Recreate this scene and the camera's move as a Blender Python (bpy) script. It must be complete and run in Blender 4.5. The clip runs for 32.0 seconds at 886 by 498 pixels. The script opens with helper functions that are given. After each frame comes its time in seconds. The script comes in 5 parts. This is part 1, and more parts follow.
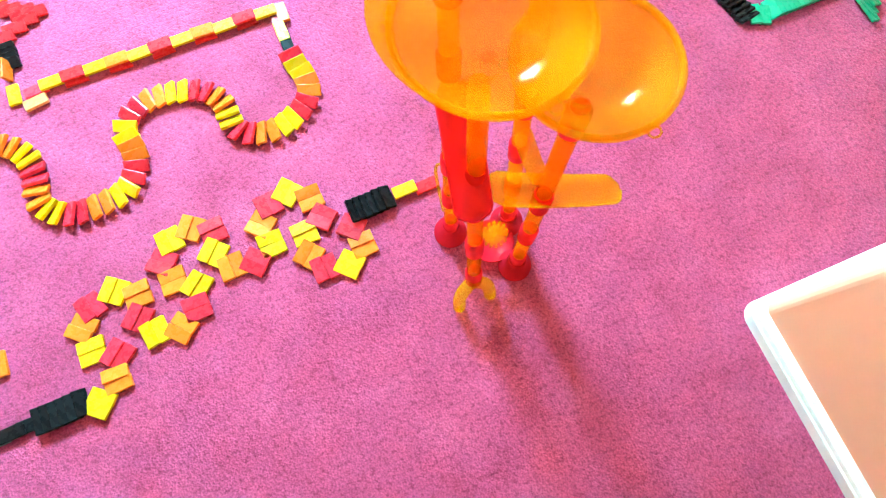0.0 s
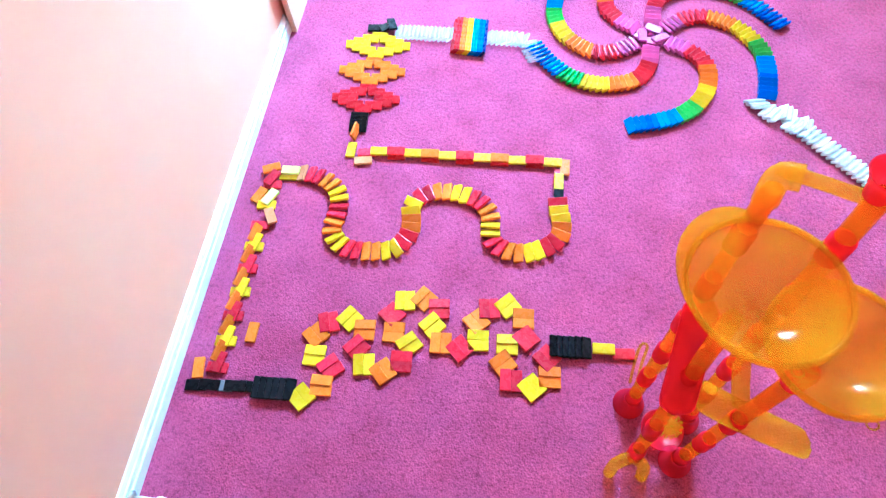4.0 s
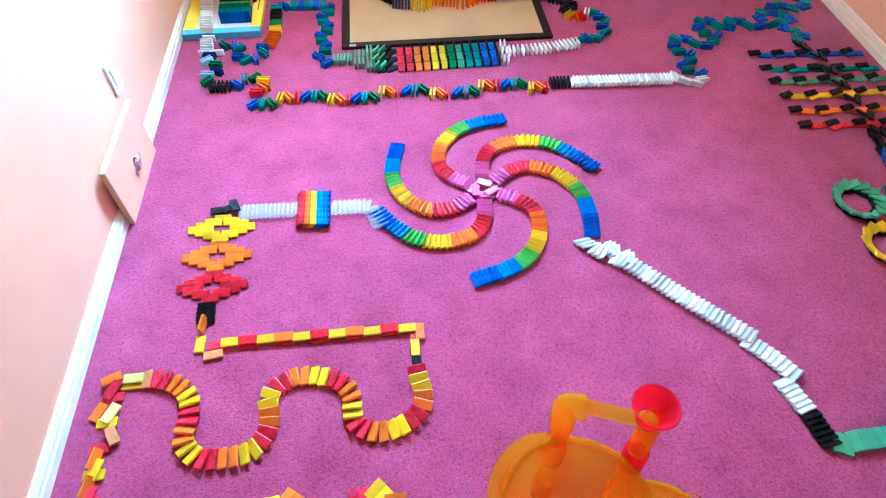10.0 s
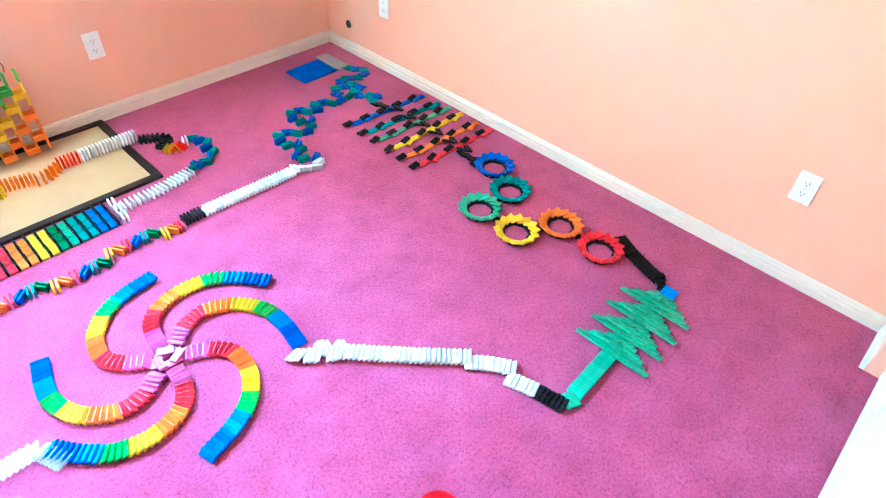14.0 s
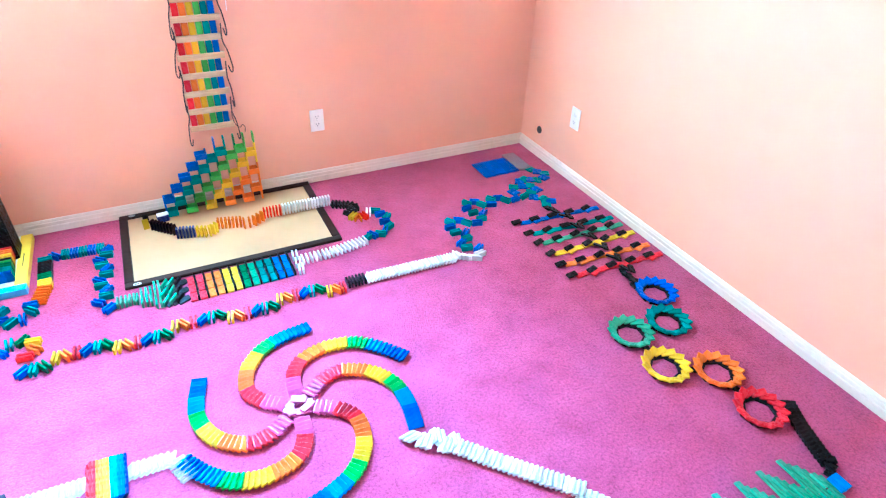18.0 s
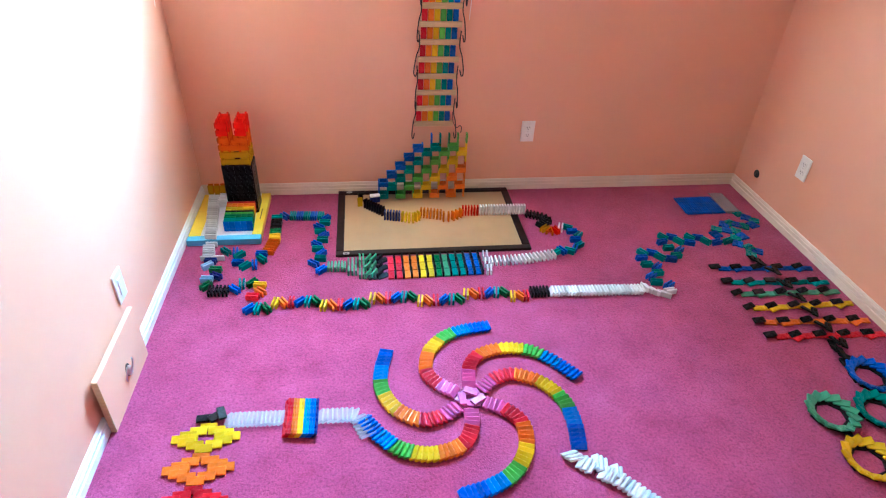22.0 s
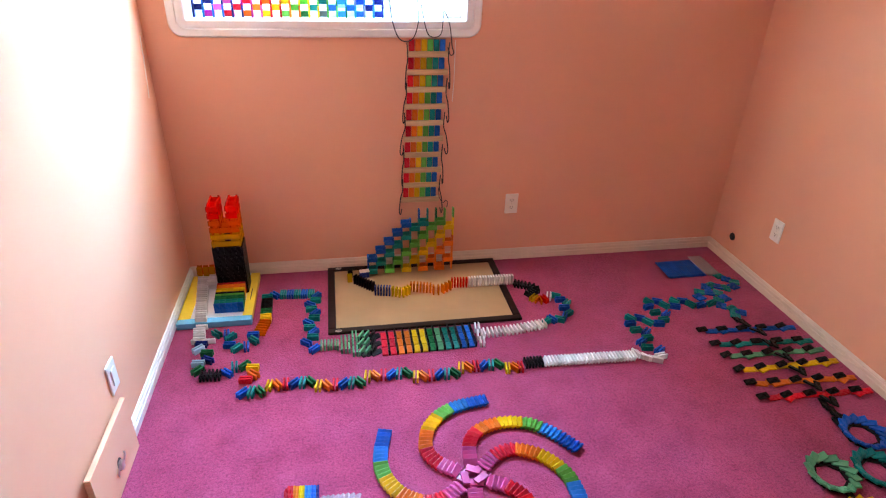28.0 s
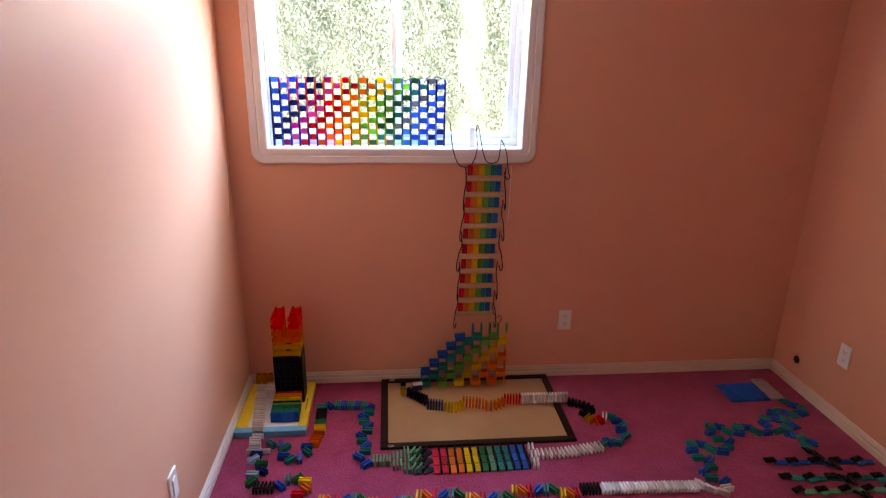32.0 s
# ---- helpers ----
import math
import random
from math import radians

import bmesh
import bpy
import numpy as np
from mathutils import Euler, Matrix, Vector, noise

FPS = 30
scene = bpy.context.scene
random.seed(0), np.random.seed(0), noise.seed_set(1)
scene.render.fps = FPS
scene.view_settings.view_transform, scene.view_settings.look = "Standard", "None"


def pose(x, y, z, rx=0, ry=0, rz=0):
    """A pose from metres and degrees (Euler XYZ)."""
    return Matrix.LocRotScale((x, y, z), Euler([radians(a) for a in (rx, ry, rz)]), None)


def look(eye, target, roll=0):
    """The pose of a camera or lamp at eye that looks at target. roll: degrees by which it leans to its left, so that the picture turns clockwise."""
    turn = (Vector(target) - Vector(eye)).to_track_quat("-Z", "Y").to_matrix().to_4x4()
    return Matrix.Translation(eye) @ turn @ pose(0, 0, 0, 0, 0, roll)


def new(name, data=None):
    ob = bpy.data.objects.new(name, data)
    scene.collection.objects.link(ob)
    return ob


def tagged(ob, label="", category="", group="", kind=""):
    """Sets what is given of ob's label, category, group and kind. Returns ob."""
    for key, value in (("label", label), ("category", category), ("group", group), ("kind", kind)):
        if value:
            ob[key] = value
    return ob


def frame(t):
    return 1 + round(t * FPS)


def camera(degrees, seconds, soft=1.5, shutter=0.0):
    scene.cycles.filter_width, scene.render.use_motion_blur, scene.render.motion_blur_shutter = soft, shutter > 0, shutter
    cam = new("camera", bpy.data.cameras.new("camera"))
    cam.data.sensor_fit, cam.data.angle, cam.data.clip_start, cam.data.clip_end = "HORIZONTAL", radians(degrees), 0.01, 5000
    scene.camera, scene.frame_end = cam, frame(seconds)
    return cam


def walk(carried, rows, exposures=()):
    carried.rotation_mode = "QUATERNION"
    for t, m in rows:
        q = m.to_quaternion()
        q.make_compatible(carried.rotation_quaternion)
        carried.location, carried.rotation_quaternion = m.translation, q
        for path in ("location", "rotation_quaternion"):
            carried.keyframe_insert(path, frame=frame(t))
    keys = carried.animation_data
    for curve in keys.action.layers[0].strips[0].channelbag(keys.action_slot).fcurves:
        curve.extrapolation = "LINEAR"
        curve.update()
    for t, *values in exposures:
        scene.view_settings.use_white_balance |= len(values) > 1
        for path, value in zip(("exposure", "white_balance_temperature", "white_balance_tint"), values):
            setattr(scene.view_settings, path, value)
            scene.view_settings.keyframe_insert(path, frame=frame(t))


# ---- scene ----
cam = camera(73.22, 32.0, soft=1.1, shutter=0.35)
PATH = [
    (0.0, (0.893, -2.991, 1.180), (1.139, -2.474, -0.736), 2.72),
    (0.5, (0.955, -3.009, 1.174), (1.092, -2.449, -0.741), -5.93),
    (1.0, (0.999, -3.009, 1.164), (1.076, -2.473, -0.761), -3.00),
    (1.5, (0.937, -3.013, 1.190), (0.814, -2.392, -0.708), -15.36),
    (2.0, (0.837, -3.021, 1.210), (0.712, -2.382, -0.681), -9.16),
    (2.5, (0.796, -3.015, 1.250), (0.702, -2.283, -0.609), -3.13),
    (3.0, (0.782, -3.018, 1.282), (0.690, -2.231, -0.554), -1.18),
    (3.5, (0.768, -3.022, 1.313), (0.637, -2.200, -0.506), -2.89),
    (4.0, (0.765, -3.018, 1.373), (0.567, -2.080, -0.383), -6.18),
    (4.5, (0.767, -3.015, 1.404), (0.586, -2.046, -0.336), -6.09),
    (6.5, (0.69, -2.971, 1.446), (0.737, -1.938, -0.266), -1.4),
    (7, (0.731, -2.944, 1.436), (0.76, -1.901, -0.27), -1.8),
    (7.5, (0.727, -2.919, 1.45), (0.784, -1.814, -0.216), -1.0),
    (8, (0.7, -2.917, 1.46), (0.819, -1.784, -0.183), -1.6),
    (8.5, (0.689, -2.909, 1.464), (0.843, -1.775, -0.176), -0.6),
    (9, (0.743, -2.898, 1.485), (0.919, -1.682, -0.093), -0.7),
    (9.5, (0.824, -2.878, 1.486), (0.99, -1.653, -0.086), 0.5),
    (10, (0.889, -2.861, 1.482), (1.025, -1.637, -0.094), 0.6),
    (10.5, (0.908, -2.843, 1.484), (1.022, -1.599, -0.078), 0.7),
    (11, (0.905, -2.836, 1.489), (1.009, -1.582, -0.066), 0.0),
    (11.5, (0.909, -2.833, 1.491), (1.055, -1.586, -0.066), 0.8),
    (12, (0.921, -2.803, 1.492), (1.339, -1.612, -0.059), 1.9),
    (12.5, (0.93, -2.77, 1.486), (1.694, -1.759, -0.061), 3.4),
    (13, (0.93, -2.777, 1.51), (1.925, -1.855, 0.04), 4.2),
    (13.5, (0.927, -2.793, 1.533), (2.014, -1.87, 0.13), 4.2),
    (15.5, (0.985, -2.829, 1.548), (1.897, -1.615, 0.247), 2.06),
    (16.0, (1.008, -2.854, 1.552), (1.828, -1.552, 0.273), 1.79),
    (16.5, (1.033, -2.854, 1.557), (1.832, -1.493, 0.327), 1.90),
    (17.0, (1.027, -2.855, 1.574), (1.823, -1.455, 0.388), 2.47),
    (17.5, (1.012, -2.844, 1.575), (1.798, -1.419, 0.412), 2.65),
    (18.0, (0.991, -2.830, 1.581), (1.738, -1.379, 0.425), 2.27),
    (18.5, (0.974, -2.827, 1.592), (1.670, -1.329, 0.463), 2.05),
    (19.0, (0.969, -2.823, 1.602), (1.590, -1.277, 0.496), 1.93),
    (19.5, (0.954, -2.837, 1.601), (1.470, -1.230, 0.529), 1.94),
    (20.0, (0.952, -2.848, 1.596), (1.352, -1.237, 0.481), 1.86),
    (20.5, (0.950, -2.874, 1.597), (1.271, -1.257, 0.465), 1.78),
    (21.0, (0.939, -2.876, 1.592), (1.180, -1.267, 0.428), 1.84),
    (21.5, (0.909, -2.859, 1.599), (1.143, -1.250, 0.435), 2.20),
    (22.0, (0.855, -2.842, 1.611), (1.097, -1.221, 0.465), 2.81),
    (22.5, (0.810, -2.832, 1.627), (1.037, -1.192, 0.505), 2.67),
    (23.0, (0.783, -2.825, 1.634), (1.004, -1.175, 0.525), 2.83),
    (23.5, (0.771, -2.814, 1.633), (0.976, -1.157, 0.532), 2.74),
    (24.0, (0.771, -2.808, 1.632), (0.962, -1.152, 0.528), 2.66),
    (24.5, (0.771, -2.805, 1.635), (0.958, -1.148, 0.531), 2.35),
    (26.5, (0.793, -2.825, 1.647), (1.057, -1.141, 0.601), 1.92),
    (27.0, (0.792, -2.832, 1.650), (1.076, -1.129, 0.641), 2.19),
    (27.5, (0.790, -2.834, 1.656), (1.086, -1.122, 0.664), 1.89),
    (28.0, (0.792, -2.841, 1.664), (1.118, -1.117, 0.704), 1.87),
    (28.5, (0.799, -2.851, 1.669), (1.140, -1.116, 0.735), 1.62),
    (29.0, (0.797, -2.846, 1.673), (1.167, -1.109, 0.753), 2.31),
    (29.5, (0.792, -2.833, 1.682), (1.131, -1.080, 0.781), 2.61),
    (30.0, (0.784, -2.834, 1.695), (1.060, -1.049, 0.834), 1.88),
    (30.5, (0.775, -2.838, 1.699), (1.008, -1.029, 0.878), 1.75),
    (31.0, (0.767, -2.861, 1.715), (0.965, -1.016, 0.970), 1.46),
    (31.5, (0.755, -2.858, 1.725), (0.945, -1.002, 1.004), 1.38),
    (32.0, (0.749, -2.878, 1.746), (0.929, -0.994, 1.098), 1.04),
]
EXPOSURES = [(0, 6.64, 5560, -41), (2, 6.43, 5210, -34), (4, 6.1, 4790, -15), (9, 5.64, 5040, -4), (12, 5.83, 5540, -7), (13, 6.33, 4770, -22), (16, 6.56, 4370, -16), (18, 6.56, 4220, -14), (19, 6.31, 4440, -13), (20, 5.87, 4820, -9), (23, 5.26, 5640, 3), (28, 4.9, 6670, 17), (30.5, 4.2, 7270, 27), (32, 3.7, 7870, 37)]
walk(cam, [(t, look(eye, target, roll)) for t, eye, target, roll in PATH], EXPOSURES)

# ---- light ----
world = bpy.data.worlds.new("sky")
scene.world = world
world.use_nodes = True
wn = world.node_tree
sky = wn.nodes.new("ShaderNodeTexSky")
sky.sky_type, sky.sun_disc = "NISHITA", False
sky.sun_elevation, sky.sun_rotation = radians(52), radians(160)
wn.nodes["Background"].inputs[1].default_value = 0.15
wn.links.new(sky.outputs[0], wn.nodes["Background"].inputs[0])
sun = new("sun", bpy.data.lights.new("sun", "SUN"))
sun.data.energy, sun.data.angle, sun.data.color = 3.7, radians(40), (1.0, 0.95, 0.87)
sun.matrix_world = look((-2.0, -6.0, 8.0), (0, 0, 0))


def area_lamp(name, m, sx, sy, watts, colour):
    d = bpy.data.lights.new(name, "AREA")
    d.shape, d.size, d.size_y, d.energy, d.color = "RECTANGLE", sx, sy, watts, colour
    ob = new(name, d)
    ob.matrix_world = m
    return ob


# open sky above the window, shining down through its opening
area_lamp("sky_daylight", look((1.72, 0.77, 2.53), (0.56, -1.42, 0.47)), 2.5, 0.95, 45, (0.258, 0.585, 0.96))
# added fill strip under the window head, level, standing in for garden light
area_lamp("garden_fill", look((0.79, 0.06, 1.985), (0.62, -2.0, 1.68)), 1.18, 0.07, 1.6, (0.80, 0.91, 0.86))


# ---- materials ----
def nodes_of(name):
    m = bpy.data.materials.new(name)
    m.use_nodes = True
    nt = m.node_tree
    return m, nt, nt.nodes["Principled BSDF"]


def rgba(c):
    return (c[0], c[1], c[2], 1.0)


def add(nt, kind, **values):
    n = nt.nodes.new(kind)
    for k, v in values.items():
        n.inputs[k].default_value = v
    return n


def mixer(nt, fac, a, b, mode="MIX"):
    n = nt.nodes.new("ShaderNodeMix")
    n.data_type, n.blend_type = "RGBA", mode
    for i, v in ((0, fac), (6, a), (7, b)):
        if isinstance(v, bpy.types.NodeSocket):
            nt.links.new(v, n.inputs[i])
        else:
            n.inputs[i].default_value = v
    return n.outputs[2]


def ramp(nt, fac, stops):
    n = nt.nodes.new("ShaderNodeValToRGB")
    while len(n.color_ramp.elements) < len(stops):
        n.color_ramp.elements.new(0.5)
    for e, (p, c) in zip(n.color_ramp.elements, stops):
        e.position, e.color = p, rgba(c)
    nt.links.new(fac, n.inputs[0])
    return n.outputs[0]


def bump(nt, bsdf, height, strength, distance):
    n = nt.nodes.new("ShaderNodeBump")
    n.inputs["Strength"].default_value, n.inputs["Distance"].default_value = strength, distance
    nt.links.new(height, n.inputs["Height"])
    nt.links.new(n.outputs[0], bsdf.inputs["Normal"])


def coords(nt, space="Object"):
    return nt.nodes.new("ShaderNodeTexCoord").outputs[space]


def noise_tex(nt, vec, scale, detail=3.0, rough=0.55):
    n = nt.nodes.new("ShaderNodeTexNoise")
    n.inputs["Scale"].default_value, n.inputs["Detail"].default_value, n.inputs["Roughness"].default_value = scale, detail, rough
    nt.links.new(vec, n.inputs["Vector"])
    return n.outputs["Fac"]


def surface(name, base, rough=0.5, vary=0.15, scale=6.0, grain=200.0, relief=0.2, depth=0.001, metal=0.0):
    """A painted or moulded surface: cloudy variation, fine grain, slight relief."""
    m, nt, b = nodes_of(name)
    v = coords(nt)
    big = noise_tex(nt, v, scale, 4)
    fine = noise_tex(nt, v, grain, 2)
    lo = tuple(c * (1 - vary) for c in base)
    hi = tuple(min(1, c * (1 + vary)) for c in base)
    col = ramp(nt, big, [(0.3, lo), (0.7, hi)])
    nt.links.new(col, b.inputs["Base Color"])
    b.inputs["Roughness"].default_value, b.inputs["Metallic"].default_value = rough, metal
    bump(nt, b, fine, relief, depth)
    return m


def plastic(name, base, clear=0.0, rough=0.24):
    """Moulded domino plastic: each piece a little lighter or darker, with faint scuffs."""
    m, nt, b = nodes_of(name)
    info = nt.nodes.new("ShaderNodeObjectInfo")
    v = coords(nt)
    scuff = noise_tex(nt, v, 90, 3)
    lo, hi = tuple(c * 0.74 for c in base), tuple(min(1, c * 1.14 + 0.004) for c in base)
    col = ramp(nt, info.outputs["Random"], [(0.0, lo), (1.0, hi)])
    nt.links.new(col, b.inputs["Base Color"])
    rr = nt.nodes.new("ShaderNodeMapRange")
    nt.links.new(scuff, rr.inputs[0])
    rr.inputs[3].default_value, rr.inputs[4].default_value = rough - 0.08, rough + 0.16
    nt.links.new(rr.outputs[0], b.inputs["Roughness"])
    b.inputs["Transmission Weight"].default_value = clear
    b.inputs["IOR"].default_value = 1.46
    b.inputs["Specular IOR Level"].default_value = 0.42
    bump(nt, b, scuff, 0.05, 0.0005)
    if max(base) > 0.05:
        glow = nt.nodes.new("ShaderNodeBsdfTranslucent")
        nt.links.new(col, glow.inputs[0])
        mix = nt.nodes.new("ShaderNodeMixShader")
        mix.inputs[0].default_value = 0.38
        nt.links.new(b.outputs[0], mix.inputs[1])
        nt.links.new(glow.outputs[0], mix.inputs[2])
        nt.links.new(mix.outputs[0], nt.nodes["Material Output"].inputs["Surface"])
    else:
        b.inputs["Specular IOR Level"].default_value = 0.09
    return m


def see_through(name, base, tint, dense=0.5, rough=0.12):
    """Thin tinted clear plastic: part of the light passes straight, part is scattered in the tinted sheet."""
    m, nt, b = nodes_of(name)
    v = coords(nt)
    cloudy = noise_tex(nt, v, 30, 3)
    nt.links.new(ramp(nt, cloudy, [(0.3, tuple(c * 0.88 for c in base)), (0.7, base)]), b.inputs["Base Color"])
    b.inputs["Roughness"].default_value = rough
    thin = nt.nodes.new("ShaderNodeBsdfTransparent")
    thin.inputs[0].default_value = rgba(tint)
    glow = nt.nodes.new("ShaderNodeBsdfTranslucent")
    glow.inputs[0].default_value = rgba(base)
    a = nt.nodes.new("ShaderNodeMixShader")
    a.inputs[0].default_value = 0.5
    nt.links.new(b.outputs[0], a.inputs[1])
    nt.links.new(glow.outputs[0], a.inputs[2])
    c = nt.nodes.new("ShaderNodeMixShader")
    c.inputs[0].default_value = dense
    nt.links.new(thin.outputs[0], c.inputs[1])
    nt.links.new(a.outputs[0], c.inputs[2])
    nt.links.new(c.outputs[0], nt.nodes["Material Output"].inputs["Surface"])
    return m


def wall_paint():
    m, nt, b = nodes_of("salmon_wall_paint")
    v = coords(nt)
    big = noise_tex(nt, v, 1.3, 4)
    smear = noise_tex(nt, v, 9, 5)
    roller = noise_tex(nt, v, 260, 3)
    c = ramp(nt, big, [(0.3, (0.780, 0.395, 0.252)), (0.7, (0.815, 0.420, 0.270))])
    c = mixer(nt, ramp(nt, smear, [(0.45, (0, 0, 0)), (0.8, (0.25, 0.25, 0.25))]), c, rgba((0.750, 0.378, 0.240)))
    nt.links.new(c, b.inputs["Base Color"])
    b.inputs["Roughness"].default_value = 0.48
    b.inputs["Specular IOR Level"].default_value = 0.25
    bump(nt, b, roller, 0.18, 0.0015)
    return m


def carpet_pile():
    m, nt, b = nodes_of("magenta_carpet")
    v = coords(nt)
    tuft = nt.nodes.new("ShaderNodeTexVoronoi")
    tuft.inputs["Scale"].default_value = 210
    nt.links.new(v, tuft.inputs["Vector"])
    fibre = noise_tex(nt, v, 240, 3, 0.7)
    clump = noise_tex(nt, v, 105, 3, 0.65)
    patch = noise_tex(nt, v, 7.5, 6, 0.65)
    broad = noise_tex(nt, v, 1.5, 3)
    c = ramp(nt, patch, [(0.28, (0.301, 0.036, 0.092)), (0.46, (0.392, 0.055, 0.132)), (0.56, (0.426, 0.063, 0.146)), (0.74, (0.501, 0.088, 0.187))])
    c = mixer(nt, ramp(nt, broad, [(0.35, (0, 0, 0)), (0.7, (0.35, 0.35, 0.35))]), c, rgba((0.275, 0.031, 0.087)))
    c = mixer(nt, 0.6, c, ramp(nt, clump, [(0.36, (0.46, 0.38, 0.46)), (0.47, (0.92, 0.91, 0.92)), (0.66, (1.16, 1.16, 1.16))]), "MULTIPLY")
    c = mixer(nt, 0.65, c, ramp(nt, fibre, [(0.32, (0.48, 0.43, 0.48)), (0.62, (1.08, 1.08, 1.08))]), "MULTIPLY")
    speck = noise_tex(nt, v, 60, 2, 0.5)
    c = mixer(nt, ramp(nt, speck, [(0.68, (0, 0, 0)), (0.76, (0.30, 0.30, 0.30))]), c, rgba((0.16, 0.022, 0.055)))
    nt.links.new(c, b.inputs["Base Color"])
    b.inputs["Roughness"].default_value = 0.95
    b.inputs["Sheen Weight"].default_value, b.inputs["Sheen Roughness"].default_value = 0.24, 0.45
    b.inputs["Specular IOR Level"].default_value = 0.04
    mix = nt.nodes.new("ShaderNodeMath")
    mix.operation = "MULTIPLY_ADD"
    mix.inputs[1].default_value = 0.6
    nt.links.new(tuft.outputs["Distance"], mix.inputs[0])
    nt.links.new(clump, mix.inputs[2])
    bump(nt, b, mix.outputs[0], 0.5, 0.005)
    return m


def wood(name, a, c):
    m, nt, b = nodes_of(name)
    v = coords(nt)
    mp = nt.nodes.new("ShaderNodeMapping")
    mp.inputs["Scale"].default_value = (6, 70, 70)
    nt.links.new(v, mp.inputs[0])
    g = noise_tex(nt, mp.outputs[0], 1.5, 5, 0.65)
    nt.links.new(ramp(nt, g, [(0.3, a), (0.7, c)]), b.inputs["Base Color"])
    b.inputs["Roughness"].default_value = 0.55
    b.inputs["Specular IOR Level"].default_value = 0.12
    bump(nt, b, g, 0.15, 0.001)
    return m


COLOURS = {
    "red": (0.74, 0.013, 0.032), "orange": (0.97, 0.225, 0.018), "yellow": (0.95, 0.60, 0.008), "green": (0.15, 0.55, 0.08),
    "dark_green": (0.008, 0.20, 0.06), "sea_green": (0.12, 0.44, 0.23), "teal": (0.0, 0.31, 0.28), "blue": (0.004, 0.13, 0.60), "navy": (0.008, 0.025, 0.20),
    "light_blue": (0.02, 0.27, 0.72), "sky_blue": (0.42, 0.66, 0.82), "white": (0.90, 0.90, 0.89), "black": (0.006, 0.005, 0.006), "pink": (0.80, 0.13, 0.42),
    # last two: orange and yellow tiles paled by window glare put into the colour
    "rose": (0.78, 0.018, 0.055), "grey": (0.30, 0.31, 0.33), "magenta": (0.55, 0.02, 0.30), "lemon": (0.92, 0.82, 0.25), "peach": (0.92, 0.36, 0.14)}
PLASTIC = {k: plastic(k + "_plastic", v) for k, v in COLOURS.items()}
for k, v, t, d in (("clear", (0.92, 0.94, 0.95), (0.97, 0.98, 0.98), 0.3), ("clear_orange", (1.0, 0.32, 0.01), (1.0, 0.62, 0.16), 0.34), ("clear_yellow", (1.0, 0.80, 0.02), (1.0, 0.92, 0.28), 0.32),
                   ("clear_red", (0.95, 0.03, 0.01), (1.0, 0.34, 0.18), 0.42), ("smoke", (0.015, 0.01, 0.03), (0.3, 0.2, 0.4), 0.9)):
    PLASTIC[k] = see_through(k + "_plastic", v, t, d, 0.2)
WALL = wall_paint()
CARPET = carpet_pile()
TRIM = surface("white_trim_paint", (0.80, 0.78, 0.75), 0.35, 0.05, 3, 120, 0.1)
CEIL = surface("white_ceiling_paint", (0.88, 0.85, 0.80), 0.8, 0.04, 2, 90, 0.5, 0.003)
# the white trim again, with the walls' warm bounced light put into its colour
BOUNCE_TRIM = surface("bounce_toned_trim_paint", (0.70, 0.59, 0.47), 0.4, 0.06, 3, 120, 0.1)
PLATE = surface("ivory_plate_plastic", (0.80, 0.77, 0.72), 0.3, 0.03, 20)
DARK = surface("dark_slot", (0.02, 0.02, 0.02), 0.5, 0.1, 30)
METAL = surface("brushed_steel", (0.62, 0.60, 0.56), 0.28, 0.08, 40, 300, 0.1, 0.0005, 1.0)
FRAME = wood("dark_brown_frame", (0.012, 0.005, 0.004), (0.028, 0.012, 0.009))
CORK = surface("tan_hardboard", (0.38, 0.225, 0.105), 0.6, 0.08, 5, 350, 0.3)
PINE = wood("pale_pine", (0.52, 0.34, 0.18), (0.68, 0.48, 0.28))
VINYL = surface("white_window_vinyl", (0.82, 0.83, 0.83), 0.35, 0.03, 8)
ORANGE_CLEAR = see_through("clear_orange_plastic_sheet", (1.0, 0.60, 0.015), (1.0, 0.82, 0.28), 0.27)
TUBE_CLEAR = see_through("clear_orange_tube_plastic", (1.0, 0.34, 0.008), (1.0, 0.76, 0.34), 0.30)
RED_CLEAR = see_through("clear_red_plastic_sheet", (0.90, 0.014, 0.065), (1.0, 0.28, 0.32), 0.62, 0.08)
CORD = surface("black_cord", (0.02, 0.018, 0.02), 0.8, 0.2, 80)


# ---- building helpers ----
def link_mesh(name, bm, material, parent=None, label="", smooth=False):
    me = bpy.data.meshes.new(name)
    bm.to_mesh(me)
    bm.free()
    if smooth:
        for p in me.polygons:
            p.use_smooth = True
    me.materials.append(material)
    ob = new(name, me)
    if parent:
        ob.parent = parent
    if label:
        tagged(ob, label)
    return ob


def part(name, bm, material, parent, label="", smooth=False):
    return link_mesh(name, bm, material, parent, label, smooth)


def empty(name, m=None):
    ob = new(name)
    ob.empty_display_size = 0.05
    if m:
        ob.matrix_world = m
    return ob


def box(bm, x0, x1, y0, y1, z0, z1, bevel=0.0, segs=1):
    r = bmesh.ops.create_cube(bm, size=1.0, matrix=Matrix.Translation(((x0 + x1) / 2, (y0 + y1) / 2, (z0 + z1) / 2)) @ Matrix.Diagonal((x1 - x0, y1 - y0, z1 - z0, 1)))
    if bevel:
        es = list({e for v in r["verts"] for e in v.link_edges})
        bmesh.ops.bevel(bm, geom=es, offset=bevel, segments=segs, affect="EDGES", profile=0.5)
    return bm


def boxed(x0, x1, y0, y1, z0, z1, bevel=0.0, segs=1):
    return box(bmesh.new(), x0, x1, y0, y1, z0, z1, bevel, segs)


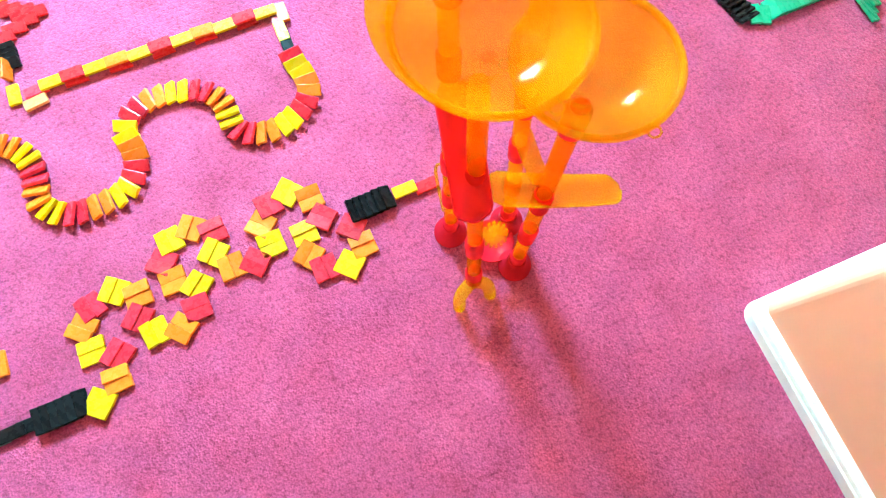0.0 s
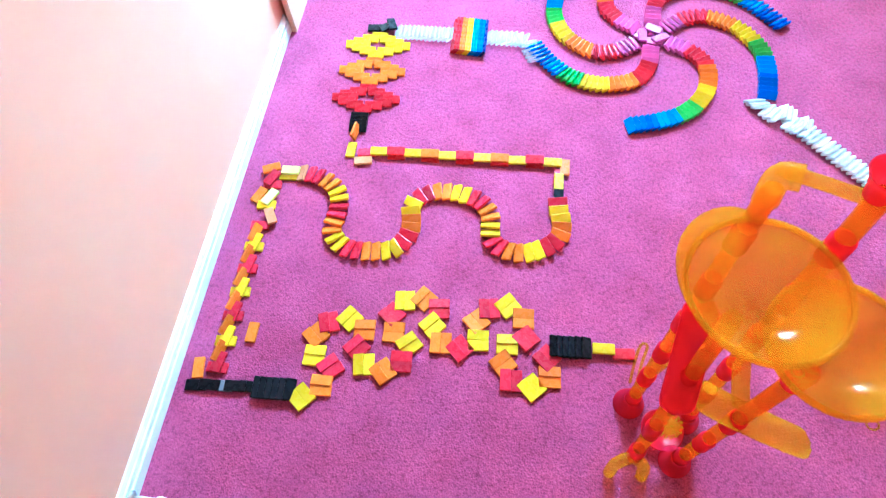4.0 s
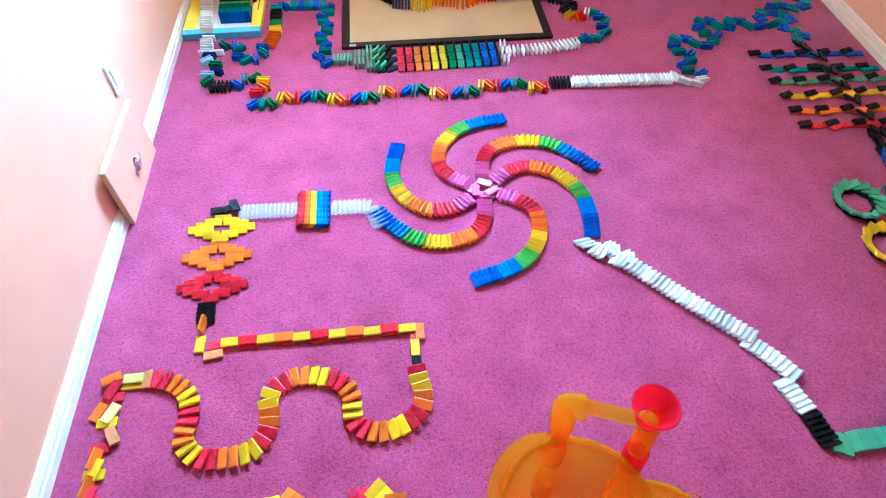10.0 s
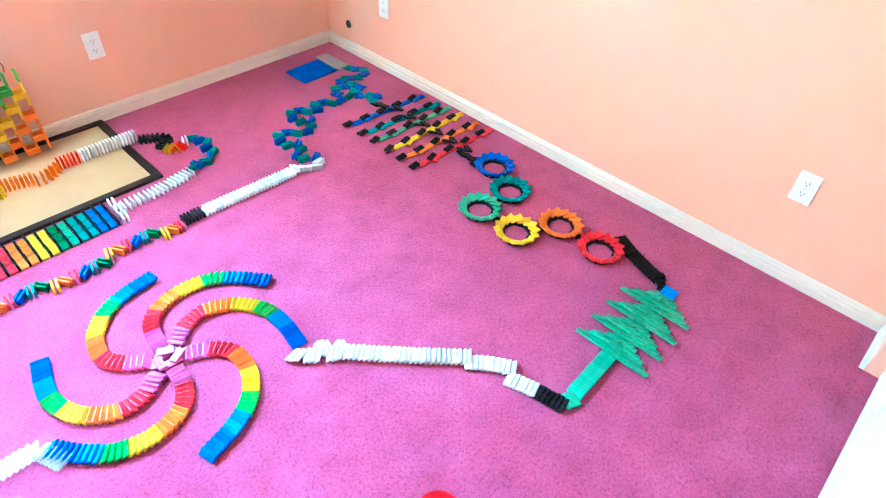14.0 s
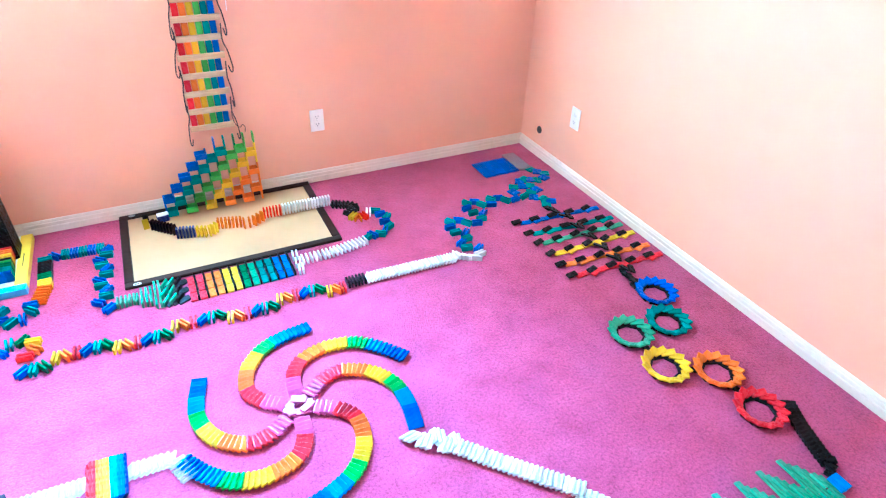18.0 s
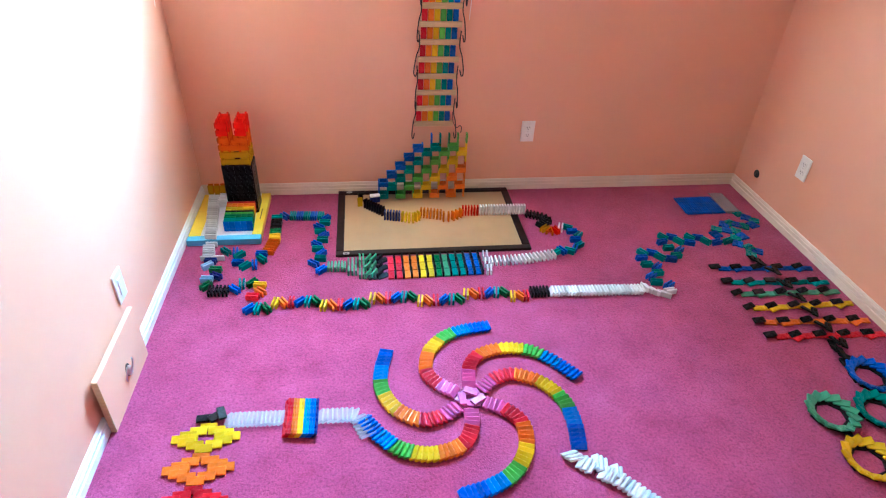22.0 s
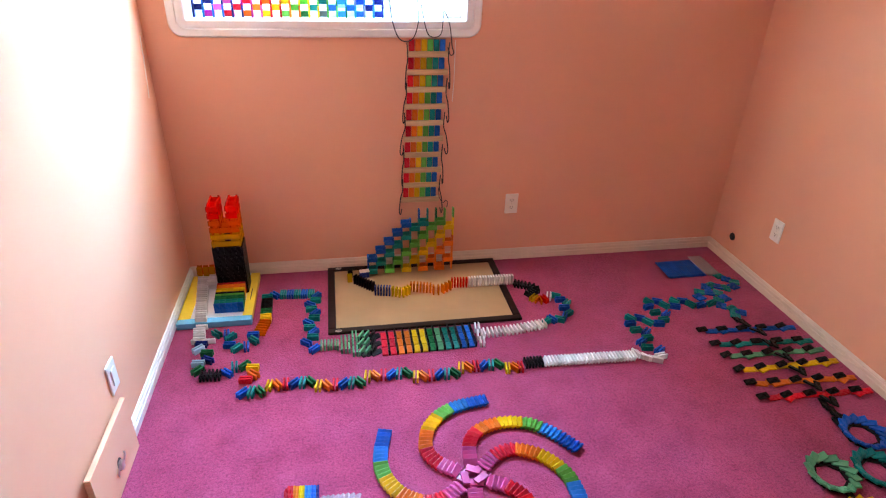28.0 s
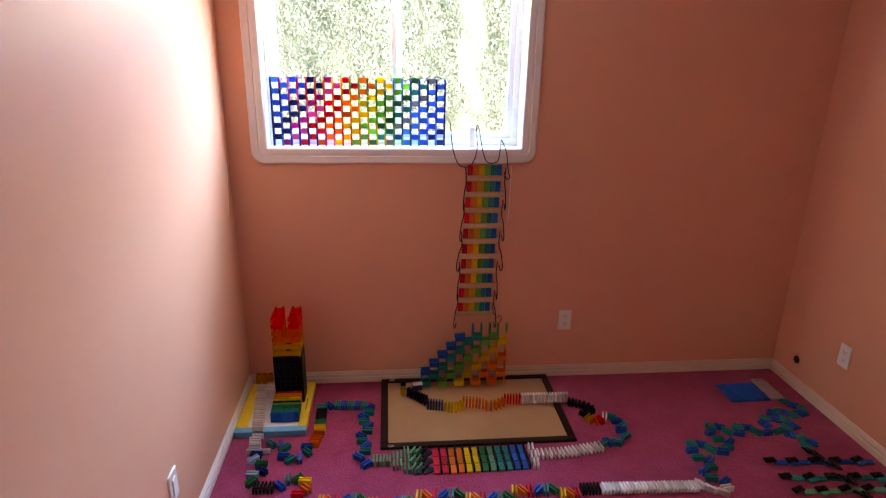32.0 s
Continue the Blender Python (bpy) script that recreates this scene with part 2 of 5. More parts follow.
def lathe(profile, steps=32, m=None):
    """A surface of revolution round z from (radius, height) pairs."""
    bm = bmesh.new()
    rings = []
    for r, z in profile:
        rings.append([bm.verts.new((r * math.cos(2 * math.pi * k / steps), r * math.sin(2 * math.pi * k / steps), z)) for k in range(steps)])
    for a, b in zip(rings, rings[1:]):
        for k in range(steps):
            bm.faces.new((a[k], a[(k + 1) % steps], b[(k + 1) % steps], b[k]))
    bmesh.ops.remove_doubles(bm, verts=bm.verts, dist=1e-6)
    bmesh.ops.recalc_face_normals(bm, faces=bm.faces)
    if m:
        bm.transform(m)
    return bm


def sweep(path, radius, steps=10, closed_ends=True):
    """A round rod along a list of points."""
    bm = bmesh.new()
    pts = [Vector(p) for p in path]
    rings = []
    side = None
    for i, p in enumerate(pts):
        d = (pts[min(i + 1, len(pts) - 1)] - pts[max(i - 1, 0)]).normalized()
        if side is None:
            side = d.orthogonal().normalized()
        side = (side - d * side.dot(d)).normalized()
        up = d.cross(side)
        rings.append([bm.verts.new(p + radius * (math.cos(2 * math.pi * k / steps) * side + math.sin(2 * math.pi * k / steps) * up)) for k in range(steps)])
    for a, b in zip(rings, rings[1:]):
        for k in range(steps):
            bm.faces.new((a[k], a[(k + 1) % steps], b[(k + 1) % steps], b[k]))
    if closed_ends:
        bm.faces.new(list(reversed(rings[0])))
        bm.faces.new(rings[-1])
    return bm


def curve_through(ctrl, count):
    """Evenly spaced points with headings along a smooth curve through the control points."""
    c = [Vector((p[0], p[1], p[2] if len(p) > 2 else 0.0)) for p in ctrl]
    c = [2 * c[0] - c[1]] + c + [2 * c[-1] - c[-2]]
    fine = []
    for i in range(1, len(c) - 2):
        for k in range(24):
            t = k / 24
            fine.append(0.5 * ((2 * c[i]) + (c[i + 1] - c[i - 1]) * t + (2 * c[i - 1] - 5 * c[i] + 4 * c[i + 1] - c[i + 2]) * t * t + (3 * c[i] - c[i - 1] - 3 * c[i + 1] + c[i + 2]) * t ** 3))
    fine.append(c[-2])
    run = [0.0]
    for a, b in zip(fine, fine[1:]):
        run.append(run[-1] + (b - a).length)
    out = []
    j = 0
    for n in range(count):
        s = run[-1] * n / max(1, count - 1)
        while j < len(run) - 2 and run[j + 1] < s:
            j += 1
        f = (s - run[j]) / max(1e-9, run[j + 1] - run[j])
        p = fine[j].lerp(fine[j + 1], f)
        d = fine[j + 1] - fine[j]
        out.append((p, math.degrees(math.atan2(d.y, d.x))))
    return out


# ---- room ----
W, CLOSET, HALL, TALL = 2.955, -3.03, -4.6, 2.4
JAMB = 1.56
floor_bm = bmesh.new()
box(floor_bm, -0.1, W + 0.1, CLOSET, 0.1, -0.1, 0.0)
box(floor_bm, -0.1, JAMB + 0.1, HALL - 0.1, CLOSET, -0.1, 0.0)
box(floor_bm, JAMB + 0.1, W + 0.1, CLOSET - 0.7, CLOSET, -0.1, 0.0)
tagged(link_mesh("floor", floor_bm, CARPET), "worn magenta-pink cut pile carpet", "floor", kind="structure")
WX0, WX1, WZ0, WZ1, WD = 0.170, 1.408, 1.262, 2.03, 0.20
back = bmesh.new()
box(back, -0.1, W + 0.1, 0.0, WD, 0, WZ0)
box(back, -0.1, WX0, 0.0, WD, WZ0, WZ1)
box(back, WX1, W + 0.1, 0.0, WD, WZ0, WZ1)
box(back, -0.1, W + 0.1, 0.0, WD, WZ1, TALL)
tagged(link_mesh("wall_north", back, WALL), "salmon-pink painted wall with a window opening", "wall", kind="structure")
tagged(link_mesh("wall_west", boxed(-0.1, 0.0, HALL, 0.0, 0, TALL), WALL), "salmon-pink painted wall beside the window", "wall", kind="structure")
tagged(link_mesh("wall_east", boxed(W, W + 0.1, CLOSET - 0.7, 0.0, 0, TALL), WALL), "salmon-pink painted wall with wall plates", "wall", kind="structure")
south = bmesh.new()
box(south, JAMB + 0.1, 1.90, CLOSET - 0.1, CLOSET, 0, TALL)
box(south, 2.735, W, CLOSET - 0.1, CLOSET, 0, TALL)
box(south, 1.90, 2.735, CLOSET - 0.1, CLOSET, 2.05, TALL)
tagged(link_mesh("wall_south", south, WALL), "salmon-pink painted wall round the closet opening", "wall", kind="structure")
hall = boxed(JAMB, JAMB + 0.1, HALL, CLOSET, 0, TALL)
bmesh.ops.bevel(hall, geom=[e for e in hall.edges if abs(e.verts[0].co.z - e.verts[1].co.z) > 1 and e.verts[0].co.x < JAMB + 0.01 and e.verts[0].co.y > CLOSET - 0.01], offset=0.02, segments=5, affect="EDGES", profile=0.5)
tagged(link_mesh("wall_hall_east", hall, WALL), "salmon-pink painted wall of the entry", "wall", kind="structure")
tagged(link_mesh("wall_hall_south", boxed(-0.1, JAMB + 0.1, HALL - 0.1, HALL, 0, TALL), WALL), "salmon-pink painted end wall of the entry", "wall", kind="structure")
tagged(link_mesh("wall_closet", boxed(JAMB + 0.1, W + 0.1, CLOSET - 0.8, CLOSET - 0.7, 0, TALL), WALL), "plain back wall of the closet", "wall", kind="structure")
tagged(link_mesh("ceiling", boxed(-0.1, W + 0.1, HALL - 0.1, 0.2, TALL, TALL + 0.1), CEIL), "white textured ceiling", "ceiling", kind="structure")


MOULDING = [(0, 0), (-0.014, 0), (-0.014, 0.030), (-0.0090, 0.0325), (-0.0090, 0.0360), (-0.0125, 0.0375), (-0.0115, 0.0490), (-0.0070, 0.0510), (-0.0070, 0.0545), (-0.0092, 0.0560), (-0.005, 0.063), (0, 0.064)]


def skirting(length):
    """A moulded baseboard along +x, its back on y = 0, facing -y."""
    bm = bmesh.new()
    a = [bm.verts.new((0, y, z)) for y, z in MOULDING]
    b = [bm.verts.new((length, y, z)) for y, z in MOULDING]
    for k in range(len(MOULDING) - 1):
        bm.faces.new((a[k], a[k + 1], b[k + 1], b[k]))
    bm.faces.new(a)
    bm.faces.new(list(reversed(b)))
    bmesh.ops.recalc_face_normals(bm, faces=bm.faces)
    return bm


for name, m, length in (("baseboard_north", pose(0.0, 0, 0), W), ("baseboard_east", pose(W, -0.014, 0, 0, 0, -90), -CLOSET - 0.028), ("baseboard_west", pose(0, -1.16, 0, 0, 0, 90), 0.158), ("baseboard_west_far", pose(0, -0.999, 0, 0, 0, 90), 0.985),
                        ("baseboard_west_hall", pose(0, HALL, 0, 0, 0, 90), -HALL - 1.50), ("baseboard_closet", pose(1.90, CLOSET, 0, 0, 0, 180), 1.90 - JAMB - 0.02),
                        ("baseboard_corner", pose(W - 0.014, CLOSET, 0, 0, 0, 180), W - 0.014 - 2.735), ("baseboard_hall", pose(JAMB, CLOSET - 0.02, 0, 0, 0, -90), CLOSET - HALL - 0.02)):
    ob = link_mesh(name, skirting(length), BOUNCE_TRIM if name in ("baseboard_north", "baseboard_east") else TRIM)
    ob.matrix_world = m
    tagged(ob, "moulded baseboard along the wall, warm bounced light in its colour" if name in ("baseboard_north", "baseboard_east") else "white moulded baseboard along the wall", "baseboard", kind="structure")

turn = bmesh.new()
rounds = []
for q in range(9):
    an = radians(180 - 90 * q / 8)
    rounds.append([turn.verts.new((JAMB + 0.02 + (0.02 + d) * math.cos(an), CLOSET - 0.02 + (0.02 + d) * math.sin(an), z)) for y, z in MOULDING[1:] for d in (-y,)])
for a, e in zip(rounds, rounds[1:]):
    for k in range(len(MOULDING) - 2):
        turn.faces.new((a[k], a[k + 1], e[k + 1], e[k]))
bmesh.ops.recalc_face_normals(turn, faces=turn.faces)
tagged(link_mesh("baseboard_turn", turn, TRIM), "white moulded baseboard round the wall corner", "baseboard", kind="structure")

# closet door with raised mouldings
closet = tagged(empty("door_1"), "white panelled sliding closet door", "door", kind="structure")
part("door_leaf", boxed(1.86, 2.78, CLOSET - 0.075, CLOSET - 0.045, 0.012, 2.04, 0.003), TRIM, closet)
for z0, z1 in ((0.10, 0.85), (0.98, 1.92)):
    for x0, x1 in ((1.93, 2.29), (2.37, 2.71)):
        bm = bmesh.new()
        w = 0.02
        for a in ((x0, x1, z0, z0 + w), (x0, x1, z1 - w, z1), (x0, x0 + w, z0 + w, z1 - w), (x1 - w, x1, z0 + w, z1 - w)):
            box(bm, a[0], a[1], CLOSET - 0.046, CLOSET - 0.037, a[2], a[3], 0.003)
        part("moulding", bm, TRIM, closet)

# window
win = tagged(empty("window_1"), "white sliding window with rounded painted casing", "window", kind="structure")


def rounded_frame(x0, x1, z0, z1, radius, inset, y0, y1, steps=6):
    """A flat casing with rounded outer corners and a square opening."""
    def loop(a0, a1, b0, b1, r):
        pts = []
        for cx, cz, start in ((a1 - r, b0 + r, -90), (a1 - r, b1 - r, 0), (a0 + r, b1 - r, 90), (a0 + r, b0 + r, 180)):
            for k in range(steps + 1):
                an = radians(start + 90 * k / steps)
                pts.append((cx + r * math.cos(an), cz + r * math.sin(an)))
        return pts
    bm = bmesh.new()
    rings = []
    for (o, r, y) in ((0.0, radius, y1), (0.0, radius, y0 + 0.006), (0.006, radius - 0.004, y0), (inset * 0.45, radius * 0.6, y0), (inset * 0.5, radius * 0.55, y0 + 0.004), (inset * 0.62, radius * 0.5, y0 + 0.002), (inset - 0.006, 0.012, y0 + 0.002), (inset, 0.008, y0 + 0.008), (inset, 0.008, y1)):
        rings.append([bm.verts.new((x, y, z)) for x, z in loop(x0 + o, x1 - o, z0 + o, z1 - o, r)])
    n = len(rings[0])
    for a, b in zip(rings, rings[1:]):
        for k in range(n):
            bm.faces.new((a[k], a[(k + 1) % n], b[(k + 1) % n], b[k]))
    bmesh.ops.recalc_face_normals(bm, faces=bm.faces)
    return bm


part("casing", rounded_frame(0.110, 1.472, 1.200, 2.09, 0.060, 0.074, -0.018, 0.0), TRIM, win)
reveal = bmesh.new()
for a in ((WX0 - 0.003, WX0 + 0.006, WZ0 + 0.006, WZ1 - 0.006), (WX1 - 0.006, WX1 + 0.003, WZ0 + 0.006, WZ1 - 0.006), (WX0, WX1, WZ0 - 0.003, WZ0 + 0.006), (WX0, WX1, WZ1 - 0.006, WZ1 + 0.003)):
    box(reveal, a[0], a[1], -0.008, 0.125, a[2], a[3])
part("window_sill", reveal, TRIM, win)
outer = bmesh.new()
fx0, fx1, fz0, fz1 = WX0 + 0.006, WX1 - 0.006, WZ0 + 0.006, WZ1 - 0.006
for a in ((fx0, fx0 + 0.03, fz0 + 0.035, fz1 - 0.03), (fx1 - 0.03, fx1, fz0 + 0.035, fz1 - 0.03), (fx0, fx1, fz0, fz0 + 0.035), (fx0, fx1, fz1 - 0.03, fz1)):
    box(outer, a[0], a[1], 0.125, 0.19, a[2], a[3], 0.003)
part("window_frame", outer, VINYL, win)
GLASS, gnt, gb = nodes_of("window_glass")
gb.inputs["Base Color"].default_value, gb.inputs["Roughness"].default_value, gb.inputs["IOR"].default_value, gb.inputs["Transmission Weight"].default_value = (0.97, 0.99, 0.98, 1), 0.0, 1.45, 1.0
for name, x0, x1, y in (("fixed_sash", fx0 + 0.03, 0.822, 0.165), ("sliding_sash", 0.772, fx1 - 0.03, 0.138)):
    bm = bmesh.new()
    z0, z1 = fz0 + 0.035, fz1 - 0.03
    for a in ((x0, x0 + 0.026, z0, z1), (x1 - 0.026, x1, z0, z1), (x0 + 0.026, x1 - 0.026, z0, z0 + 0.026), (x0 + 0.026, x1 - 0.026, z1 - 0.026, z1)):
        box(bm, a[0], a[1], y, y + 0.022, a[2], a[3], 0.002)
    sash = part(name, bm, VINYL, win)
    pane = part("pane", boxed(x0 + 0.02, x1 - 0.02, y + 0.009, y + 0.013, z0 + 0.02, z1 - 0.02), GLASS, sash)
    pane.visible_shadow = False

# ---- dominoes ----
DL, DW, DT = 0.0515, 0.0258, 0.0080
DOMINO = {}


def domino_mesh(colour, length=1.0):
    """A moulded tile with softened edges, its length along x, thickness along y, width along z."""
    key = (colour, length)
    if key not in DOMINO:
        me = bpy.data.meshes.new("domino")
        bm = boxed(-DL * length / 2, DL * length / 2, -DT / 2, DT / 2, -DW / 2, DW / 2, 0.0011, 1)
        bm.to_mesh(me)
        bm.free()
        me.materials.append(PLASTIC[colour])
        DOMINO[key] = me
    return DOMINO[key]


# figures of many tiles: the words in a tile's group that name its figure, then the figure's name, label and category
FIGURES = [
    ("pinwheel", "domino_pinwheel", "toppled six-armed rainbow pinwheel of plastic domino tiles", "domino figure"),
    ("of the tree row", "domino_row", "toppled row of glossy white domino tiles", "domino row"),
    ("of the tree", "domino_tree", "toppled green tree figure of domino tiles with blue top", "domino figure"),
    ("blue ring", "domino_ring", "fallen ring of blue domino tiles on black ones", "domino ring"), ("teal ring", "domino_ring", "fallen ring of teal domino tiles on black ones", "domino ring"),
    ("sea green ring", "domino_ring", "fallen ring of green domino tiles on black ones", "domino ring"), ("yellow ring", "domino_ring", "fallen ring of yellow domino tiles on black ones", "domino ring"),
    ("orange ring", "domino_ring", "fallen ring of orange domino tiles on black ones", "domino ring"), ("red ring", "domino_ring", "fallen ring of red domino tiles on black ones", "domino ring"),
    ("ring chain", "domino_row", "toppled row of black domino tiles beside the tree", "domino row"), ("between the rings", "domino_links", "black domino tiles lying between the rings", "domino row"),
    (" bar", "domino_bar", "fallen coloured bar of domino tiles in the grid", "domino bar"), ("of the grid", "domino_grid_links", "black domino tiles fallen across the coloured bars", "domino figure"),
    ("corner zigzag", "domino_zigzag", "blue and teal zigzag of paired domino tiles", "domino row"), ("blue block", "domino_block", "toppled block of blue domino tiles in the corner", "domino figure"),
    ("of the corner", "domino_strip", "toppled strip of clear domino tiles beside the blue block", "domino figure"), ("cross row", "domino_row", "leaning row of white domino tiles with black end", "domino row"),
    ("rainbow zigzag", "domino_zigzag", "standing rainbow zigzag of paired domino tiles", "domino row"), ("by the tray", "domino_row", "standing black and white domino tiles by the tray", "domino row"),
    ("tray zigzag", "domino_zigzag", "standing green, navy and pale blue domino pairs", "domino row"), ("beside the tray", "domino_zigzag", "standing row of domino tiles winding beside the tray", "domino row"),
    ("short back row", "domino_row", "standing row of teal and blue domino tiles", "domino row"), ("column beside", "domino_zigzag", "standing column of blue and teal domino pairs", "domino row"),
    ("green funnel", "domino_funnel", "standing funnel of green domino tiles before the board", "domino figure"), ("before the board", "domino_links", "black domino tiles lying before the board", "domino row"),
    ("rainbow field", "domino_field", "rainbow field of standing domino tiles before the board", "domino figure"), ("by the board", "domino_row", "standing row of white domino tiles before the board", "domino row"),
    ("behind the board", "domino_zigzag", "winding row of domino tiles behind the framed board", "domino row"), ("on the board", "domino_row", "curved row of upright domino tiles on the board", "domino row"),
    ("stacked navy", "domino_stack", "small stack of navy domino tiles with white top", "domino stack"), ("stepped wall", "domino_wall", "stepped lattice wall of blue to orange domino tiles", "domino wall"),
    ("window lattice", "domino_lattice", "rainbow lattice of domino tiles standing on the window sill", "domino wall"), ("hanging shelves", "", "", ""),
    ("of the tower", "domino_tower", "black domino tower with clear yellow to red crown", "domino tower"), ("stair on", "domino_stair", "stair of rainbow domino rows on the tray", "domino figure"),
    ("on the tray", "domino_row", "standing row of white domino tiles on the tray", "domino row"), ("of the tray", "domino_screen", "clear orange and yellow domino tiles at the tray", "domino row"),
    ("rainbow block", "domino_block", "toppled rainbow block of domino tiles", "domino figure"), ("clear dominoes", "domino_row", "toppled row of clear domino tiles", "domino row"),
    ("red diamond", "domino_diamond", "toppled diamond of crimson domino tiles", "domino figure"), ("orange diamond", "domino_diamond", "toppled diamond of orange domino tiles", "domino figure"), ("yellow diamond", "domino_diamond", "toppled diamond of yellow domino tiles", "domino figure"),
]
MADE = {}


def figure_of(group, at):
    """The figure that a tile belongs to, or none for the loose tiles near the marble run."""
    for k, (words, name, label, category) in enumerate(FIGURES):
        if words in group and name:
            key = group if words == " bar" else k
            if key not in MADE:
                MADE[key] = tagged(empty(name, Matrix.Translation((at.x, at.y, at.z - DW / 2))), label, category)
            return MADE[key]
    return None


def put(colour, m, state, where, group, jitter=1.0):
    ob = new("domino", domino_mesh(colour))
    a, b = random.uniform(-2.2, 2.2) * jitter, random.uniform(-0.0009, 0.0009) * jitter
    m = Matrix.Translation((b, random.uniform(-0.0009, 0.0009) * jitter, 0)) @ m @ pose(0, 0, 0, 0, 0, a if state != "flat" else 0)
    whole = None if group == "dominoes of the straight bar" else figure_of(group, m.translation)
    if whole:
        ob.parent = whole
        ob.matrix_parent_inverse = Matrix.Translation(whole.matrix_world.translation).inverted()
        ob.matrix_basis = m
    else:
        ob.matrix_world = m
        tagged(ob, f"{colour.replace('_', ' ')} domino tile {where}", "domino", group)
    return ob


def side(colour, x, y, heading, where, group, z=0.0):
    """Standing on its long edge; heading is the way its length runs."""
    return put(colour, pose(x, y, z + DW / 2, 0, 0, heading), "side", where, group)


def flat(colour, x, y, heading, where, group, z=0.0, tip=0.0):
    return put(colour, pose(x, y, z + DT / 2, 0, 0, heading + random.uniform(-3, 3)) @ pose(0, 0, 0, 90 + tip, 0, 0), "flat", where, group)


def upright(colour, x, y, heading, where, group, z=0.0, tip=0.0):
    """Standing on its short end, its wide face turned along heading."""
    return put(colour, pose(x, y, z + DL / 2, tip, 0, heading) @ pose(0, 0, 0, 0, 90, 0), "upright", where, group, 0.5)


def leaning(colour, x, y, heading, tilt, where, group, z=0.0):
    """Fallen against the next: its length runs across the row, its top tipped forward along heading."""
    t = radians(tilt)
    return put(colour, pose(x, y, z + DW / 2 * math.cos(t) + DT / 2 * math.sin(t), 0, 0, heading - 90) @ pose(0, 0, 0, -tilt, 0, 0), "lean", where, group, 0.7)


def pair_side(colour, x, y, heading, where, group, gap=0.0155, z=0.0):
    h = radians(heading + 90)
    for s in (-0.5, 0.5):
        side(colour, x + s * gap * math.cos(h), y + s * gap * math.sin(h), heading, where, group, z)


def pair_flat(colour, x, y, heading, where, group, z=0.0):
    """A toppled pair, one tile lying half on the other."""
    h = radians(heading + 90)
    flip = random.choice((-1, 1))
    for s, tip, dz in ((-0.5, 0, 0.0), (0.5, 7 * flip, 0.0022)):
        flat(colour, x + s * 0.0245 * math.cos(h), y + s * 0.0245 * math.sin(h), heading, where, group, z + dz, tip)


def toppled(ctrl, colours, where, group, reverse=False, tilt=58, z=0.0):
    """A toppled row of shingled tiles along a curve, one colour name for each tile."""
    for (p, h), c in zip(curve_through(ctrl, len(colours)), colours):
        leaning(c, p.x, p.y, h + (180 if reverse else 0), tilt, where, group, z + p.z)


def standing(ctrl, colours, where, group, upright_tiles=False, z=0.0, tip=0.0):
    for (p, h), c in zip(curve_through(ctrl, len(colours)), colours):
        if upright_tiles:
            upright(c, p.x, p.y, h + 90, where, group, z + p.z, tip)
        else:
            side(c, p.x, p.y, h + 90, where, group, z + p.z)


def cycle(names, each, count):
    return [names[(k // each) % len(names)] for k in range(count)]


# the zigzag of toppled pairs by the marble run
ZIG = "toppled in the zigzag of pairs"
ZIG_SPOTS = [(0.888, -2.557, 137), (0.895, -2.603, 3), (0.856, -2.631, 135), (0.808, -2.619, 91), (0.786, -2.581, 41), (0.794, -2.532, 2), (0.837, -2.513, 134), (0.829, -2.463, 2), (0.788, -2.434, 42),
             (0.743, -2.444, 99), (0.715, -2.481, 133), (0.723, -2.529, 2), (0.682, -2.553, 134), (0.635, -2.543, 92), (0.608, -2.501, 46), (0.621, -2.456, 5), (0.580, -2.433, 54)]
ZIG_SPOTS_2 = [(0.533, -2.442, 96), (0.506, -2.481, 140), (0.517, -2.528, 2), (0.559, -2.554, 43), (0.546, -2.599, 2), (0.506, -2.626, 131), (0.458, -2.615, 98), (0.434, -2.575, 49), (0.445, -2.528, 3),
               (0.402, -2.502, 55), (0.352, -2.516, 106), (0.327, -2.552, 137), (0.335, -2.603, 2), (0.379, -2.628, 43), (0.366, -2.674, 1), (0.324, -2.705, 140)]
for k, (x, y, h) in enumerate(ZIG_SPOTS + ZIG_SPOTS_2):
    pair_flat(("rose", "orange", "yellow")[k % 3], x, y, h, ZIG, "dominoes of the zigzag by the marble run")
toppled([(0.978, -2.525), (0.905, -2.527)], ["black"] * 6, "toppled beside the marble run", "black dominoes by the marble run", tilt=62)
flat("yellow", 1.018, -2.523, 2, "lying on the carpet by the marble run", "dominoes at the marble run", 0.006)
flat("red", 1.066, -2.529, 2, "lying on the carpet by the marble run", "dominoes at the marble run", 0.0)
# black turn at the west wall
LT = "toppled in the turn by the wall"
toppled([(0.295, -2.692), (0.218, -2.695)], ["black"] * 6, LT, "black dominoes of the wall turn", tilt=64)
for k in range(5):
    flat("black" if k != 2 else "grey", 0.195 - 0.032 * k, -2.694 - 0.002 * k, 2, LT, "black dominoes of the wall turn", 0.004 * (k % 2), 5)
flat("orange", 0.166, -2.560, 88, "lying alone on the carpet by the wall turn", "dominoes of the wall turn")
flat("orange", 0.062, -2.662, 98, LT, "dominoes of the wall turn", 0.004)
